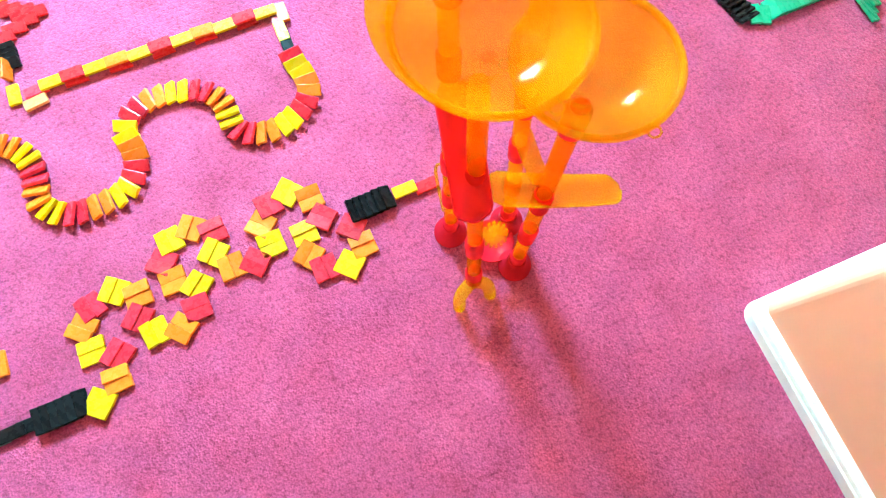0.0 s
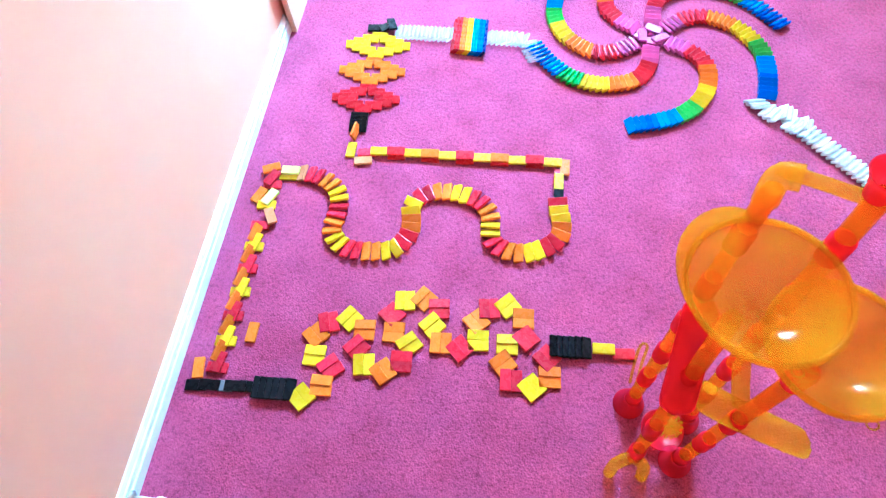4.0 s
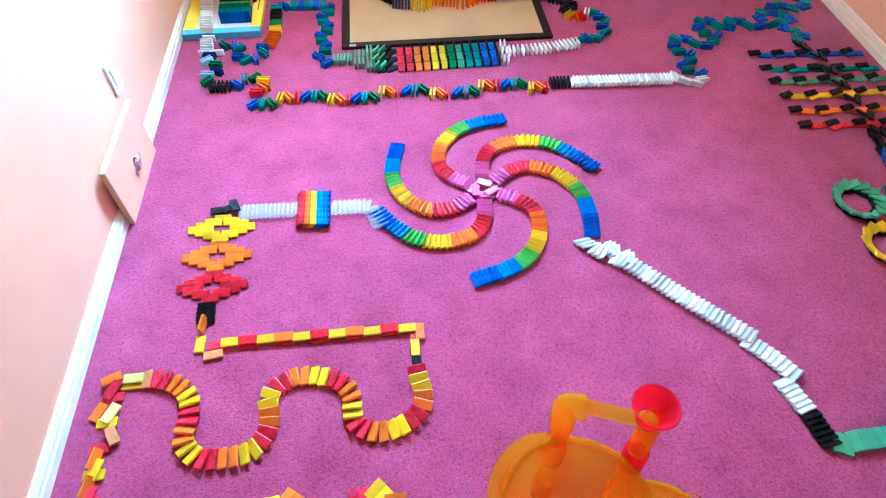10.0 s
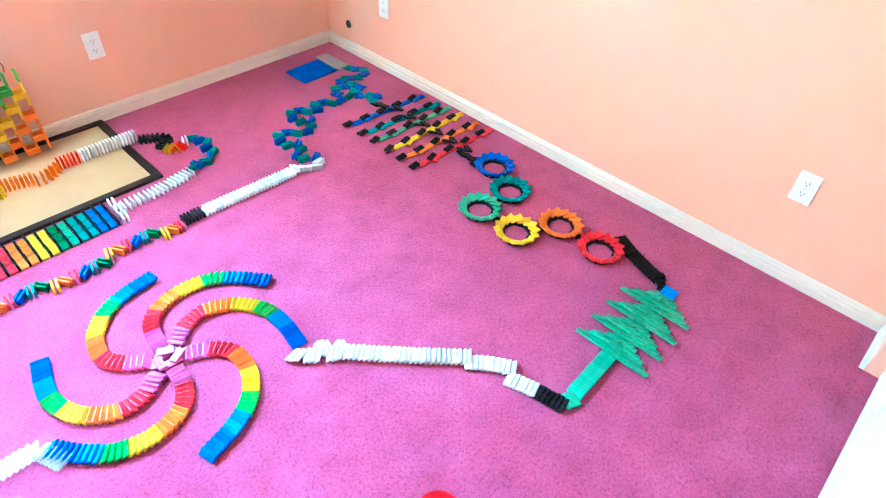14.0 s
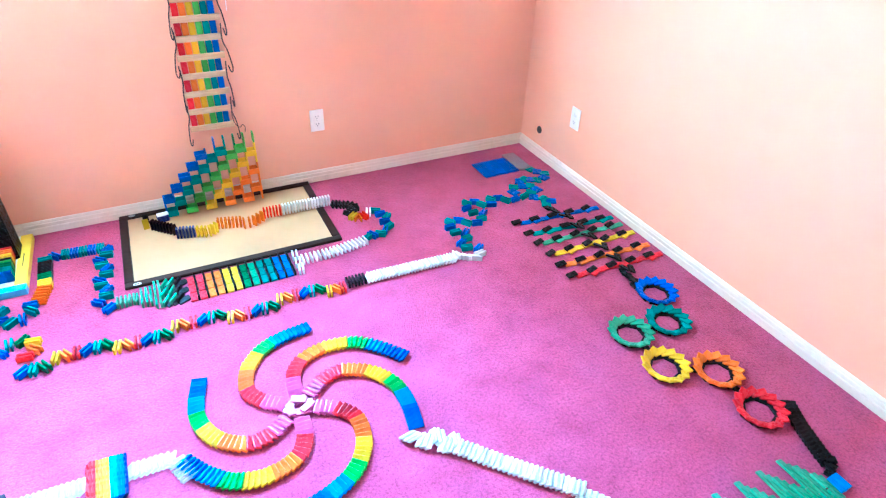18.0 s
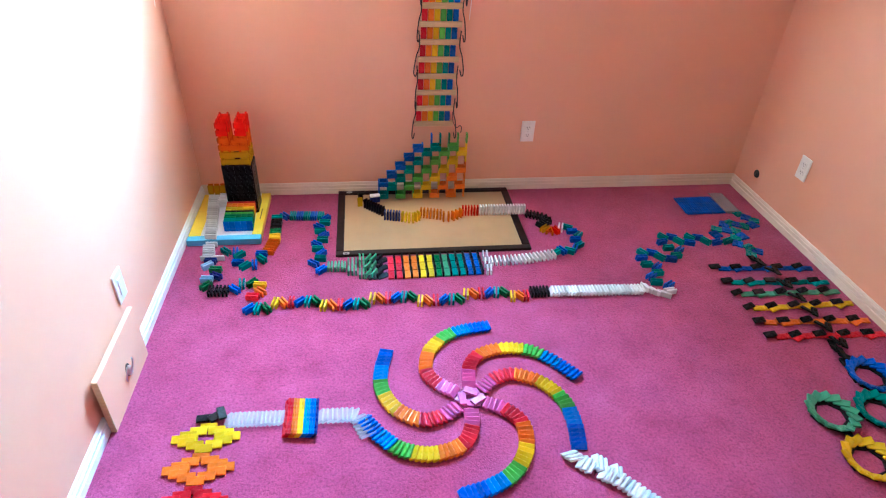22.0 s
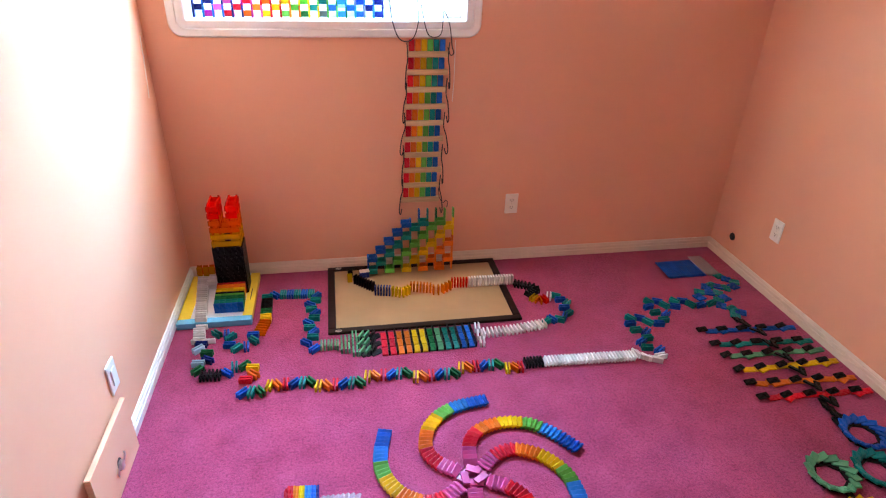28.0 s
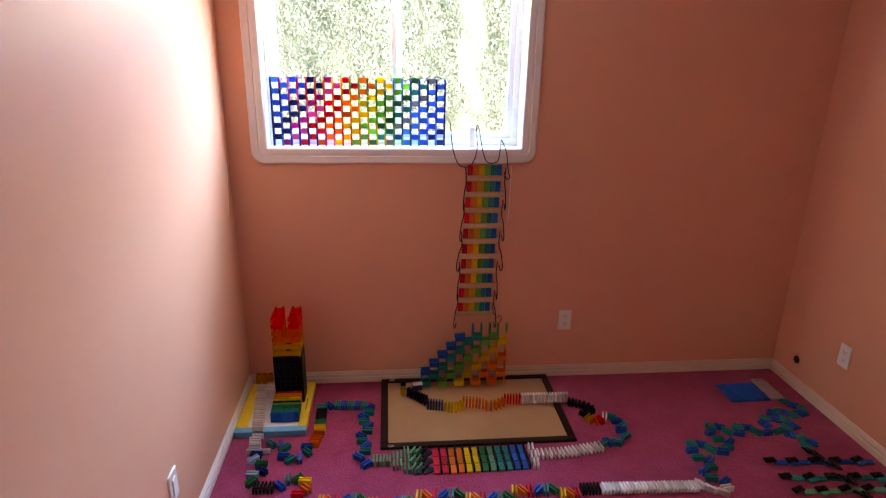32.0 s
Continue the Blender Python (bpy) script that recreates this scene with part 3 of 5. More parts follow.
# the ladder of crosses along the west wall
LC = "fallen in the crosses along the wall"
for k in range(9):
    y = -2.655 + 0.0665 * k
    c = "rose" if k % 2 == 0 else "yellow"
    flat(c, 0.106, y, 3, LC, "dominoes of the row of crosses")
    if k < 6:
        flat(c, 0.108, y + 0.012, 80, LC, "dominoes of the row of crosses", DT, 4)
        flat("orange", 0.103, y + 0.036, 78, LC, "dominoes of the row of crosses", 2 * DT - 0.004, 60)
for c, x, y, h, z in (("orange", 0.077, -2.160, 66, 0.0), ("lemon", 0.113, -2.168, 66, DT), ("peach", 0.131, -2.228, 119, DT), ("rose", 0.102, -2.104, 64, DT), ("orange", 0.094, -2.070, 22, DT)):
    flat(c, x, y, h, LC, "dominoes of the row of crosses", z, 5)

# the toppled S-shaped row
SR = "toppled in the S-shaped row"
S_CTRL = [(0.185, -2.080), (0.213, -2.082), (0.256, -2.097), (0.292, -2.126), (0.309, -2.162), (0.312, -2.203), (0.306, -2.249), (0.320, -2.281), (0.354, -2.307), (0.395, -2.314), (0.432, -2.312), (0.476, -2.303), (0.505, -2.275), (0.518, -2.238),
          (0.516, -2.197), (0.511, -2.170), (0.526, -2.139), (0.562, -2.117), (0.595, -2.111), (0.640, -2.115), (0.693, -2.135), (0.725, -2.175), (0.729, -2.217), (0.734, -2.250), (0.758, -2.273), (0.802, -2.286), (0.848, -2.276), (0.889, -2.254), (0.911, -2.223), (0.914, -2.184), (0.907, -2.150), (0.903, -2.121)]
toppled(S_CTRL, (["peach", "rose", "rose"] + cycle(["orange", "yellow", "rose"], 2, 47)), SR, "dominoes of the S-shaped row", tilt=62)
flat("yellow", 0.146, -2.090, 2, SR, "dominoes of the S-shaped row", 0.0)
flat("lemon", 0.150, -2.074, 2, SR, "dominoes of the S-shaped row", DT, 3)

# the straight bar of flat and edge-on tiles
BR = "in the toppled straight bar"
for k in range(6):
    flat("yellow", 0.886 - 0.0985 * k, -1.992 + 0.0008 * k, 1, BR, "dominoes of the straight bar", DT, 4)
    if k < 5:
        x = 0.838 - 0.0985 * k
        flat("red", x, -1.996, 2, BR, "dominoes of the straight bar", 0.0)
        flat("orange" if k % 2 else "red", x - 0.002, -1.988, 2, BR, "dominoes of the straight bar", DT + 0.003, 10)
flat("orange", 0.921, -2.004, 92, BR, "dominoes of the straight bar", 0.004, 4)
flat("rose", 0.903, -2.036, 88, BR, "dominoes of the straight bar", 0.0)
flat("yellow", 0.903, -2.056, 90, BR, "dominoes of the straight bar", DT, 3)
flat("black", 0.905, -2.086, 90, BR, "dominoes of the straight bar", 0.006, 8)
flat("peach", 0.349, -2.021, 6, BR, "dominoes of the straight bar", 0.002)
flat("rose", 0.356, -1.990, 5, BR, "dominoes of the straight bar", 0.0)
flat("yellow", 0.309, -1.984, 92, BR, "dominoes of the straight bar", 0.0)
flat("orange", 0.310, -1.925, 84, BR, "dominoes of the straight bar", 0.012, 70)
toppled([(0.313, -1.905), (0.312, -1.862)], ["black"] * 4, "toppled below the diamonds", "black dominoes of the diamonds", tilt=66)

# three toppled diamonds
for cy, c in ((-1.790, "red"), (-1.676, "orange"), (-1.563, "yellow")):
    for r, offs in zip(range(-3, 4), ((0.0,), (-0.56, 0.56), (-1.10, 1.10), (-1.54, -0.99, 0.99, 1.54), (-1.10, 1.10), (-0.56, 0.56), (0.0,))):
        for o in offs:
            leaning(c, 0.317 + o * DL, cy + r * 0.0136 + (0.0025 if abs(o) == 0.99 else 0.0), 90, 70, "toppled in a diamond figure", f"dominoes of the {c} diamond")
flat("black", 0.297, -1.484, 4, "lying above the yellow diamond", "black dominoes of the diamonds", 0.004, 6)
flat("black", 0.335, -1.480, 40, "lying above the yellow diamond", "black dominoes of the diamonds", 0.008, 8)
flat("black", 0.352, -1.476, 110, "lying above the yellow diamond", "black dominoes of the diamonds", 0.014, 8)

# clear rows and the rainbow block
CLR = "toppled in the clear row"
toppled([(0.376, -1.502), (0.545, -1.507)], ["clear"] * 13, CLR, "clear dominoes", tilt=50)
toppled([(0.672, -1.512), (0.782, -1.516), (0.800, -1.545), (0.824, -1.600)], ["clear"] * 14, CLR, "clear dominoes", tilt=50)
for k, c in enumerate(["red", "red", "orange", "orange", "yellow", "yellow", "light_blue", "light_blue", "blue", "blue", "navy"]):
    for j, dy in enumerate((-0.052, 0.0, 0.052)):
        leaning(c, 0.562 + 0.0093 * k, -1.508 + dy * 0.92 - 0.0009 * k, 0, 38, "toppled in the rainbow block", "dominoes of the rainbow block")

# the six-armed pinwheel
PX, PY = 1.180, -1.478
PROFILE = [(0.062, 30), (0.128, 29), (0.194, 20), (0.250, 5), (0.289, -7), (0.322, -19), (0.347, -32), (0.378, -45)]
ARM = ["pink"] * 4 + ["rose"] * 5 + ["orange"] * 5 + ["yellow"] * 5 + ["green"] * 4 + ["light_blue"] * 4 + ["blue"] * 5
for base, inward, far in ((10, False, 1.03), (55, True, 1.08), (116, True, 1.0), (-176, True, 0.98), (-126, False, 0.98), (-57, False, 0.99)):
    ctrl = []
    for r, a in PROFILE:
        r2 = r * (1 + (far - 1) * r / 0.378)
        ctrl.append((PX + r2 * math.cos(radians(base + a)), PY + r2 * math.sin(radians(base + a))))
    toppled(ctrl, ARM, "toppled in an arm of the pinwheel", f"dominoes of pinwheel arm {('a', 'b', 'c', 'd', 'e', 'f')[(10, 55, 116, -176, -126, -57).index(base)]}", reverse=not inward, tilt=50)
for k in range(9):
    a = radians(40 * k)
    flat("pink", PX + 0.032 * math.cos(a), PY + 0.024 * math.sin(a), 40 * k + 70, "lying at the hub of the pinwheel", "dominoes of the pinwheel hub", 0.0082 * (k % 3), (-9, 4, -5)[k % 3])

# the toppled white row to the tree
WR = "toppled in the white row towards the tree"
for x, y, h in ((1.458, -1.728, 10), (1.464, -1.738, 10), (1.489, -1.762, 48), (1.500, -1.772, 48), (1.532, -1.765, 75), (1.542, -1.772, 75), (1.545, -1.806, 45), (1.556, -1.812, 45), (1.580, -1.806, 75)):
    for dx in (0.0, 0.011):
        leaning("white", x + dx, y - dx, h - 90, 48, WR, "white dominoes of the tree row")
toppled([(1.585, -1.835), (1.700, -1.963), (1.846, -2.116)], ["white"] * 25, WR, "white dominoes of the tree row", tilt=40)
toppled([(1.834, -2.128), (1.880, -2.182), (1.915, -2.238)], ["white"] * 9, WR, "white dominoes of the tree row", tilt=62)
toppled([(1.878, -2.258), (1.901, -2.332)], ["white"] * 6, WR, "white dominoes of the tree row", tilt=62)
toppled([(1.906, -2.350), (1.920, -2.425)], ["black"] * 6, "toppled before the tree figure", "black dominoes of the tree", tilt=62)
pair_flat("sea_green", 1.950, -2.432, 68, "toppled at the foot of the tree", "dominoes of the tree", 0.004)
# tree figure
TR = "toppled in the tree figure"
toppled([(1.985, -2.428), (2.165, -2.424)], ["sea_green"] * 15, TR, "dominoes of the tree", tilt=62)
for tier in range(4):
    x0 = 2.190 + 0.0910 * tier
    for r in range(6):
        n = 1.6 + 0.70 * r
        cnt = max(1, round(n))
        for q in range(cnt):
            y = -2.422 + (q - (cnt - 1) / 2) * (DL * n / cnt if n > cnt else DL * (n - 1) / max(1, cnt - 1))
            leaning("sea_green", x0 + 0.0030 + 0.0139 * (5 - r), y, 180, 70, TR, "dominoes of the tree", 0.0035 * (r % 2))
for k in range(3):
    flat("light_blue", 2.560 + 0.008 * k, -2.424, 88, "lying at the top of the tree", "blue dominoes of the tree", 0.004 + 0.004 * k, 5)
BC = "toppled in the black chain between tree and rings"
for k in range(4):
    flat("black", 2.588 + 0.007 * k, -2.384 + 0.010 * k, 20 + 40 * k, BC, "black dominoes of the ring chain", 0.004 * k, 6)
toppled([(2.604, -2.360), (2.618, -2.315), (2.640, -2.255), (2.662, -2.200), (2.690, -2.150)], ["black"] * 16, BC, "black dominoes of the ring chain", tilt=60)

# toppled rings
for x, y, c, start in ((2.690, -1.500, "blue", 10), (2.606, -1.660, "teal", 0), (2.424, -1.652, "sea_green", 30), (2.424, -1.842, "yellow", 15), (2.582, -1.938, "orange", 5), (2.578, -2.126, "red", 20)):
    grp = f"dominoes of the {c.replace('_', ' ')} ring"
    n = 14
    for k in range(n):
        a = radians(start + 360 * k / n)
        ob = put(c, Matrix.Translation((x + 0.070 * math.cos(a), y + 0.070 * math.sin(a), 0.019)) @ pose(0, 0, 0, 0, 0, math.degrees(a) + 110) @ pose(0, 0, 0, 76, 16, 0), "flat", "fallen in a ring of tiles", grp, 0.4)
        if k % 2 == 0:
            flat("black", x + 0.057 * math.cos(a + 0.2), y + 0.057 * math.sin(a + 0.2), math.degrees(a + 0.2) + 90, "lying in the base of a ring of tiles", grp, 0.0)
for x, y, h in ((2.655, -1.412, 30), (2.640, -1.430, 80), (2.668, -1.395, 120), (2.640, -1.590, 60), (2.515, -1.668, 0), (2.425, -1.748, 90), (2.505, -1.892, 150), (2.580, -2.035, 90), (2.652, -1.420, 0)):
    flat("black", x, y, h, "lying between the rings of tiles", "black dominoes between the rings", 0.006, 6)

# toppled grid of bars with black tiles
GR = "fallen in the grid of coloured bars"
for (xa, ya), (xb, yb), c in (((2.455, -0.812), (2.905, -0.838), "blue"), ((2.460, -0.916), (2.915, -0.945), "teal"), ((2.460, -1.000), (2.918, -1.012), "sea_green"),
                              ((2.462, -1.095), (2.925, -1.092), "yellow"), ((2.458, -1.182), (2.920, -1.204), "orange"), ((2.455, -1.268), (2.925, -1.288), "red")):
    grp = f"dominoes of the {c.replace('_', ' ')} bar"
    ang = math.degrees(math.atan2(yb - ya, xb - xa))
    for k in range(9):
        f = (k + 0.5) / 9
        x, y = xa + (xb - xa) * f, ya + (yb - ya) * f
        flat(c, x, y + 0.004, ang + random.uniform(-9, 9), GR, grp, 0.003 * (k % 2), 8)
        if k % 3 == 1:
            flat(c, x + 0.01, y - 0.012, ang + random.uniform(10, 30), GR, grp, DT)
    for k in range(6):
        f = k / 5
        x, y = xa - 0.025 + (xb - xa + 0.05) * f, ya + (yb - ya) * f
        if x < W - 0.035:
            flat("black", x, y + 0.006, ang + 12 + random.uniform(-8, 8), GR, "black dominoes of the grid", DT + 0.006, 10)
for k in range(6):
    x, y = 2.684 - 0.001 * k, -0.845 - 0.094 * k
    flat("black", x, y, 115 + random.uniform(-15, 15), GR, "black dominoes of the grid", 0.012, 18)
    flat("black", x + 0.014, y - 0.024, 75 + random.uniform(-15, 15), GR, "black dominoes of the grid", 0.02, 14)
for k in range(5):
    flat("black", 2.660 + 0.006 * (k % 2), -0.735 - 0.016 * k, 95 + 12 * (k % 3), GR, "black dominoes of the grid", 0.005 * k, 10)
    flat("black", 2.664 - 0.003 * k, -1.325 - 0.017 * k, 70 + 14 * (k % 3), GR, "black dominoes of the grid", 0.004 * k, 10)

# blue and teal zigzag in the far corner
BZ = "in the blue and teal zigzag of pairs"
BZ_SPOTS = [(2.157, -0.919, 30), (2.111, -0.894, 170), (2.105, -0.850, 30), (2.144, -0.828, 0), (2.159, -0.784, 35), (2.120, -0.762, 0), (2.115, -0.711, 0), (2.135, -0.670, 120), (2.180, -0.674, 150), (2.208, -0.708, 125),
            (2.253, -0.728, 165), (2.292, -0.703, 0), (2.324, -0.663, 30), (2.281, -0.639, 0), (2.270, -0.588, 10), (2.292, -0.546, 120), (2.335, -0.549, 150), (2.359, -0.585, 120), (2.406, -0.602, 160), (2.427, -0.558, 125), (2.467, -0.561, 160), (2.496, -0.595, 120), (2.546, -0.607, 10), (2.606, -0.600, 20)]
for k, (x, y, h) in enumerate(BZ_SPOTS):
    pair_side(("blue", "teal")[k % 2], x, y, h, "standing " + BZ, "dominoes of the corner zigzag")
BZ_FALLEN = [(2.584, -0.530), (2.612, -0.483), (2.676, -0.441), (2.713, -0.430), (2.744, -0.447), (2.774, -0.464), (2.827, -0.454), (2.858, -0.414), (2.830, -0.382), (2.808, -0.342), (2.663, -0.496), (2.705, -0.505), (2.714, -0.555), (2.673, -0.564), (2.654, -0.615), (2.694, -0.652), (2.720, -0.684), (2.676, -0.705)]
for k, (x, y) in enumerate(BZ_FALLEN):
    pair_flat(("blue", "teal")[k % 2], x, y, (20, 150, 60)[k % 3], "toppled " + BZ, "dominoes of the corner zigzag")
# blue block and clear strip in the corner
for r in range(3):
    for k in range(17):
        leaning("blue", 2.528 + 0.0128 * k, -0.205 - 0.0525 * r + 0.0002 * k, 180, 60, "in the toppled blue block in the corner", "dominoes of the blue block")
for r in range(4):
    for k in range(6):
        leaning("clear", 2.752 + 0.0130 * k, -0.165 - 0.0525 * r * 0.92, 180, 60, "in the clear strip beside the blue block", "clear dominoes of the corner")

# white row and rainbow zigzag across the room
WM = "leaning in the white row across the room"
toppled([(1.622, -0.924), (2.022, -0.940)], ["white"] * 28, WM, "white dominoes of the cross row", tilt=24)
for x, y, h in ((2.040, -0.926, 110), (2.052, -0.936, 110), (2.064, -0.953, 130), (2.074, -0.958, 130), (2.104, -0.972, 150), (2.112, -0.984, 150), (2.140, -0.952, 5), (2.146, -0.966, 5)):
    side("white", x, y, h, WM, "white dominoes of the cross row")
standing([(1.532, -0.922), (1.604, -0.923)], ["black"] * 6, "standing before the rainbow zigzag", "black dominoes of the cross row")
MZ = "standing in the rainbow zigzag of pairs"
for k in range(36):
    f = k / 35
    x = 1.512 + (0.365 - 1.512) * f
    y = -0.930 - 0.004 * f
    c = ["red", "orange", "yellow", "dark_green", "teal", "blue"][k % 6]
    ph = k % 6
    down = (k // 3) % 2 == 0
    h = {0: 86, 1: 123 if down else 41, 2: 80, 3: 41 if down else 126, 4: 80, 5: 124 if down else 45}[ph]
    y += (-0.015 if ph in (1, 2, 0) else 0.015) * (1 if (k // 6) % 2 == 0 else -1)
    pair_side(c, x - (0.010 if k == 0 else 0.0), y, h, MZ, "dominoes of the rainbow zigzag")
for c, x, y, h in (("red", 0.367, -0.871, 174), ("orange", 0.395, -0.841, 137), ("yellow", 0.388, -0.797, 174), ("dark_green", 0.354, -0.779, 46), ("teal", 0.313, -0.784, 96), ("blue", 0.288, -0.818, 138)):
    pair_side(c, x, y, h, MZ, "dominoes of the rainbow zigzag")
standing([(0.260, -0.826), (0.186, -0.822)], ["black"] * 6, "standing in the zigzag by the tray", "black dominoes by the tray")
for c, x, y, h in (("dark_green", 0.167, -0.788, 48), ("sky_blue", 0.162, -0.741, 174), ("navy", 0.196, -0.721, 147), ("dark_green", 0.186, -0.675, 175), ("sky_blue", 0.146, -0.643, 41), ("navy", 0.152, -0.610, 175)):
    pair_side(c, x, y, h, "standing in the zigzag by the tray", "dominoes of the tray zigzag")
for k in range(5):
    side("white", 0.125 + 0.003 * k, -0.500 - 0.018 * k, 176, "standing by the tray", "white dominoes by the tray")
for dx in (-0.02, 0.032):
    side("white", 0.150 + dx, -0.588, 176, "standing by the tray", "white dominoes by the tray")
LZ = "standing in the zigzag beside the tray"
for k, (x, y, h) in enumerate(((0.206, -0.539, 136), (0.250, -0.549, 97), (0.271, -0.572, 49), (0.273, -0.629, 175), (0.306, -0.654, 48), (0.346, -0.649, 96), (0.372, -0.608, 135), (0.366, -0.567, 175))):
    pair_side(("teal", "blue")[k % 2], x, y, h, LZ, "dominoes of the zigzag beside the tray")
standing([(0.392, -0.560), (0.405, -0.500), (0.412, -0.470)], ["clear_orange"] * 6, LZ, "clear orange dominoes beside the tray")
standing([(0.412, -0.462), (0.411, -0.425)], ["yellow"] * 4, LZ, "yellow dominoes beside the tray")
standing([(0.410, -0.415), (0.408, -0.380)], ["dark_green"] * 4, LZ, "green dominoes beside the tray")
standing([(0.408, -0.368), (0.406, -0.290)], ["black"] * 8, LZ, "black dominoes beside the tray")
pair_side("teal", 0.403, -0.262, 2, LZ, "dominoes of the zigzag beside the tray")
pair_side("blue", 0.441, -0.249, 132, LZ, "dominoes of the zigzag beside the tray")
standing([(0.468, -0.246), (0.628, -0.258)], cycle(["teal", "blue"], 3, 15), "standing in the row behind the tray", "dominoes of the short back row")
pair_side("blue", 0.640, -0.706, 42, "standing in the column of pairs beside the board", "dominoes of the column beside the board")
for k in range(11):
    f = k / 11
    pair_side(("blue", "teal")[k % 2], (0.642, 0.640, 0.614, 0.622)[k % 4] - 0.012 * f, -0.282 - 0.412 * f, (48, 175, 143, 175)[k % 4], "standing in the column of pairs beside the board", "dominoes of the column beside the board")
# green funnel, black links and rainbow field before the board
FN = "standing in the green funnel before the board"
standing([(0.668, -0.684), (0.728, -0.686)], ["sea_green"] * 5, FN, "dominoes of the green funnel")
for k in range(6):
    n = min(3, 1 + k * 0.5)
    for j in range(int(round(n))):
        side("sea_green", 0.740 + 0.0165 * k, -0.690 + (j - (round(n) - 1) / 2) * 0.054, 90, FN, "dominoes of the green funnel")
for j in range(3):
    for k in range(3):
        side("sea_green" if k < 2 else "black", 0.842 + 0.026 * k, -0.692 + (j - 1) * 0.056, 60, FN, "dominoes of the green funnel")
        flat("black", 0.862 + 0.022 * k, -0.700 + (j - 1) * 0.056, 30, "lying in the links before the board", "black dominoes before the board", 0.0, 10)
FIELD = ["rose", "rose", "orange", "orange", "yellow", "yellow", "dark_green", "sea_green", "teal", "teal", "blue", "blue"]
for k, c in enumerate(FIELD):
    x = 0.944 + 0.0352 * k
    for j in range(3):
        y = -0.700 + (j - 1) * 0.0545 + 0.0006 * k
        flat(c, x, y, 90, "lying between black tiles in the rainbow field before the board", "dominoes of the rainbow field")
        side("black", x + 0.0176, y, 90, "standing in the rainbow field before the board", "black dominoes of the rainbow field")
for j in range(3):
    for k in range(2):
        side("white", 1.372 + 0.018 * k, -0.700 + (j - 1) * 0.054, 82, "standing at the end of the rainbow field", "white dominoes by the board")
standing([(1.405, -0.690), (1.55, -0.684), (1.705, -0.656)], ["white"] * 17, "standing in the white row before the board", "white dominoes by the board")
RZ = "standing in the zigzag behind the board"
for k, (x, y, h) in enumerate(((1.723, -0.640, 30), (1.752, -0.628, 120), (1.790, -0.632, 150), (1.822, -0.612, 60), (1.850, -0.590, 30), (1.846, -0.540, 175), (1.870, -0.505, 40), (1.850, -0.470, 175), (1.838, -0.432, 150))):
    pair_side(("teal", "blue")[k % 2], x, y, h, RZ, "dominoes of the zigzag behind the board")
for dx in (0, 0.016):
    side("white", 1.796 + dx, -0.428 - dx * 0.3, 70, RZ, "white dominoes behind the board")
standing([(1.780, -0.452), (1.745, -0.462), (1.715, -0.430)], ["clear_red", "clear_red", "clear_orange", "clear_orange", "clear_yellow", "clear_yellow"], RZ, "clear dominoes behind the board")
toppled([(1.705, -0.405), (1.748, -0.375), (1.740, -0.335), (1.665, -0.292)], ["black"] * 11, "leaning by the corner of the board", "black dominoes behind the board", tilt=30)

# ---- the framed board and what stands on it ----
board = tagged(empty("framed_board"), "tan hardboard in a dark brown wooden frame lying on the carpet", "board")
bx0, bx1, by0, by1 = 0.698, 1.614, -0.601, -0.010
part("panel", boxed(bx0 + 0.03, bx1 - 0.03, by0 + 0.03, by1 - 0.03, 0.0, 0.007), CORK, board)
for a in ((bx0, bx1, by0, by0 + 0.036), (bx0, bx1, by1 - 0.036, by1), (bx0, bx0 + 0.036, by0 + 0.036, by1 - 0.036), (bx1 - 0.036, bx1, by0 + 0.036, by1 - 0.036)):
    part("frame_rail", boxed(a[0], a[1], a[2], a[3], 0.0, 0.014, 0.003), FRAME, board)
for x, y in ((0.745, -0.592), (0.755, -0.030)):
    part("hanger", sweep([(x + 0.014 * math.cos(k * 0.7), y + 0.006 * math.sin(k * 0.7), 0.0155) for k in range(10)], 0.0018, 6), METAL, board, "small steel hanger")
ON = "standing in the curved row on the board"
standing([(1.648, -0.286), (1.420, -0.282)], ["white"] * 17, ON, "white dominoes on the board", True, 0.012)
standing([(1.405, -0.280), (1.330, -0.276)], ["clear_red"] * 6, ON, "clear red dominoes on the board", True, 0.008)
standing([(1.315, -0.300), (1.262, -0.330), (1.225, -0.330)], ["clear_orange"] * 5, ON, "clear orange dominoes on the board", True, 0.008)
standing([(1.212, -0.310), (1.115, -0.285)], ["clear_orange"] * 7, ON, "clear orange dominoes on the board", True, 0.008)
standing([(1.100, -0.315), (1.068, -0.335), (1.020, -0.318)], ["clear_yellow"] * 6, ON, "clear yellow dominoes on the board", True, 0.008)
standing([(1.005, -0.312), (0.935, -0.296)], ["navy"] * 6, ON, "navy dominoes on the board", True, 0.008)
standing([(0.925, -0.262), (0.885, -0.225), (0.840, -0.180)], ["smoke"] * 8, ON, "black dominoes on the board", True, 0.008)
upright("black", 0.815, -0.120, 10, ON, "black dominoes on the board", 0.008)
upright("clear_yellow", 0.812, -0.165, 10, ON, "clear yellow dominoes on the board", 0.008)
for dz in range(4):
    flat("navy", 0.888, -0.120, 10, "in the small stack at the stepped wall", "stacked navy dominoes", 0.008 + DT * dz)
flat("white", 0.888, -0.120, 10, "on the small stack at the stepped wall", "stacked navy dominoes", 0.008 + 4 * DT)

# stepped lattice wall of dominoes
LW = "in the stepped lattice wall at the window side"


def wall_hue(d):
    return "blue" if d < 0 else "teal" if d < 1 else "dark_green" if d < 2 else "green" if d < 4 else "yellow" if d < 6 else "orange"


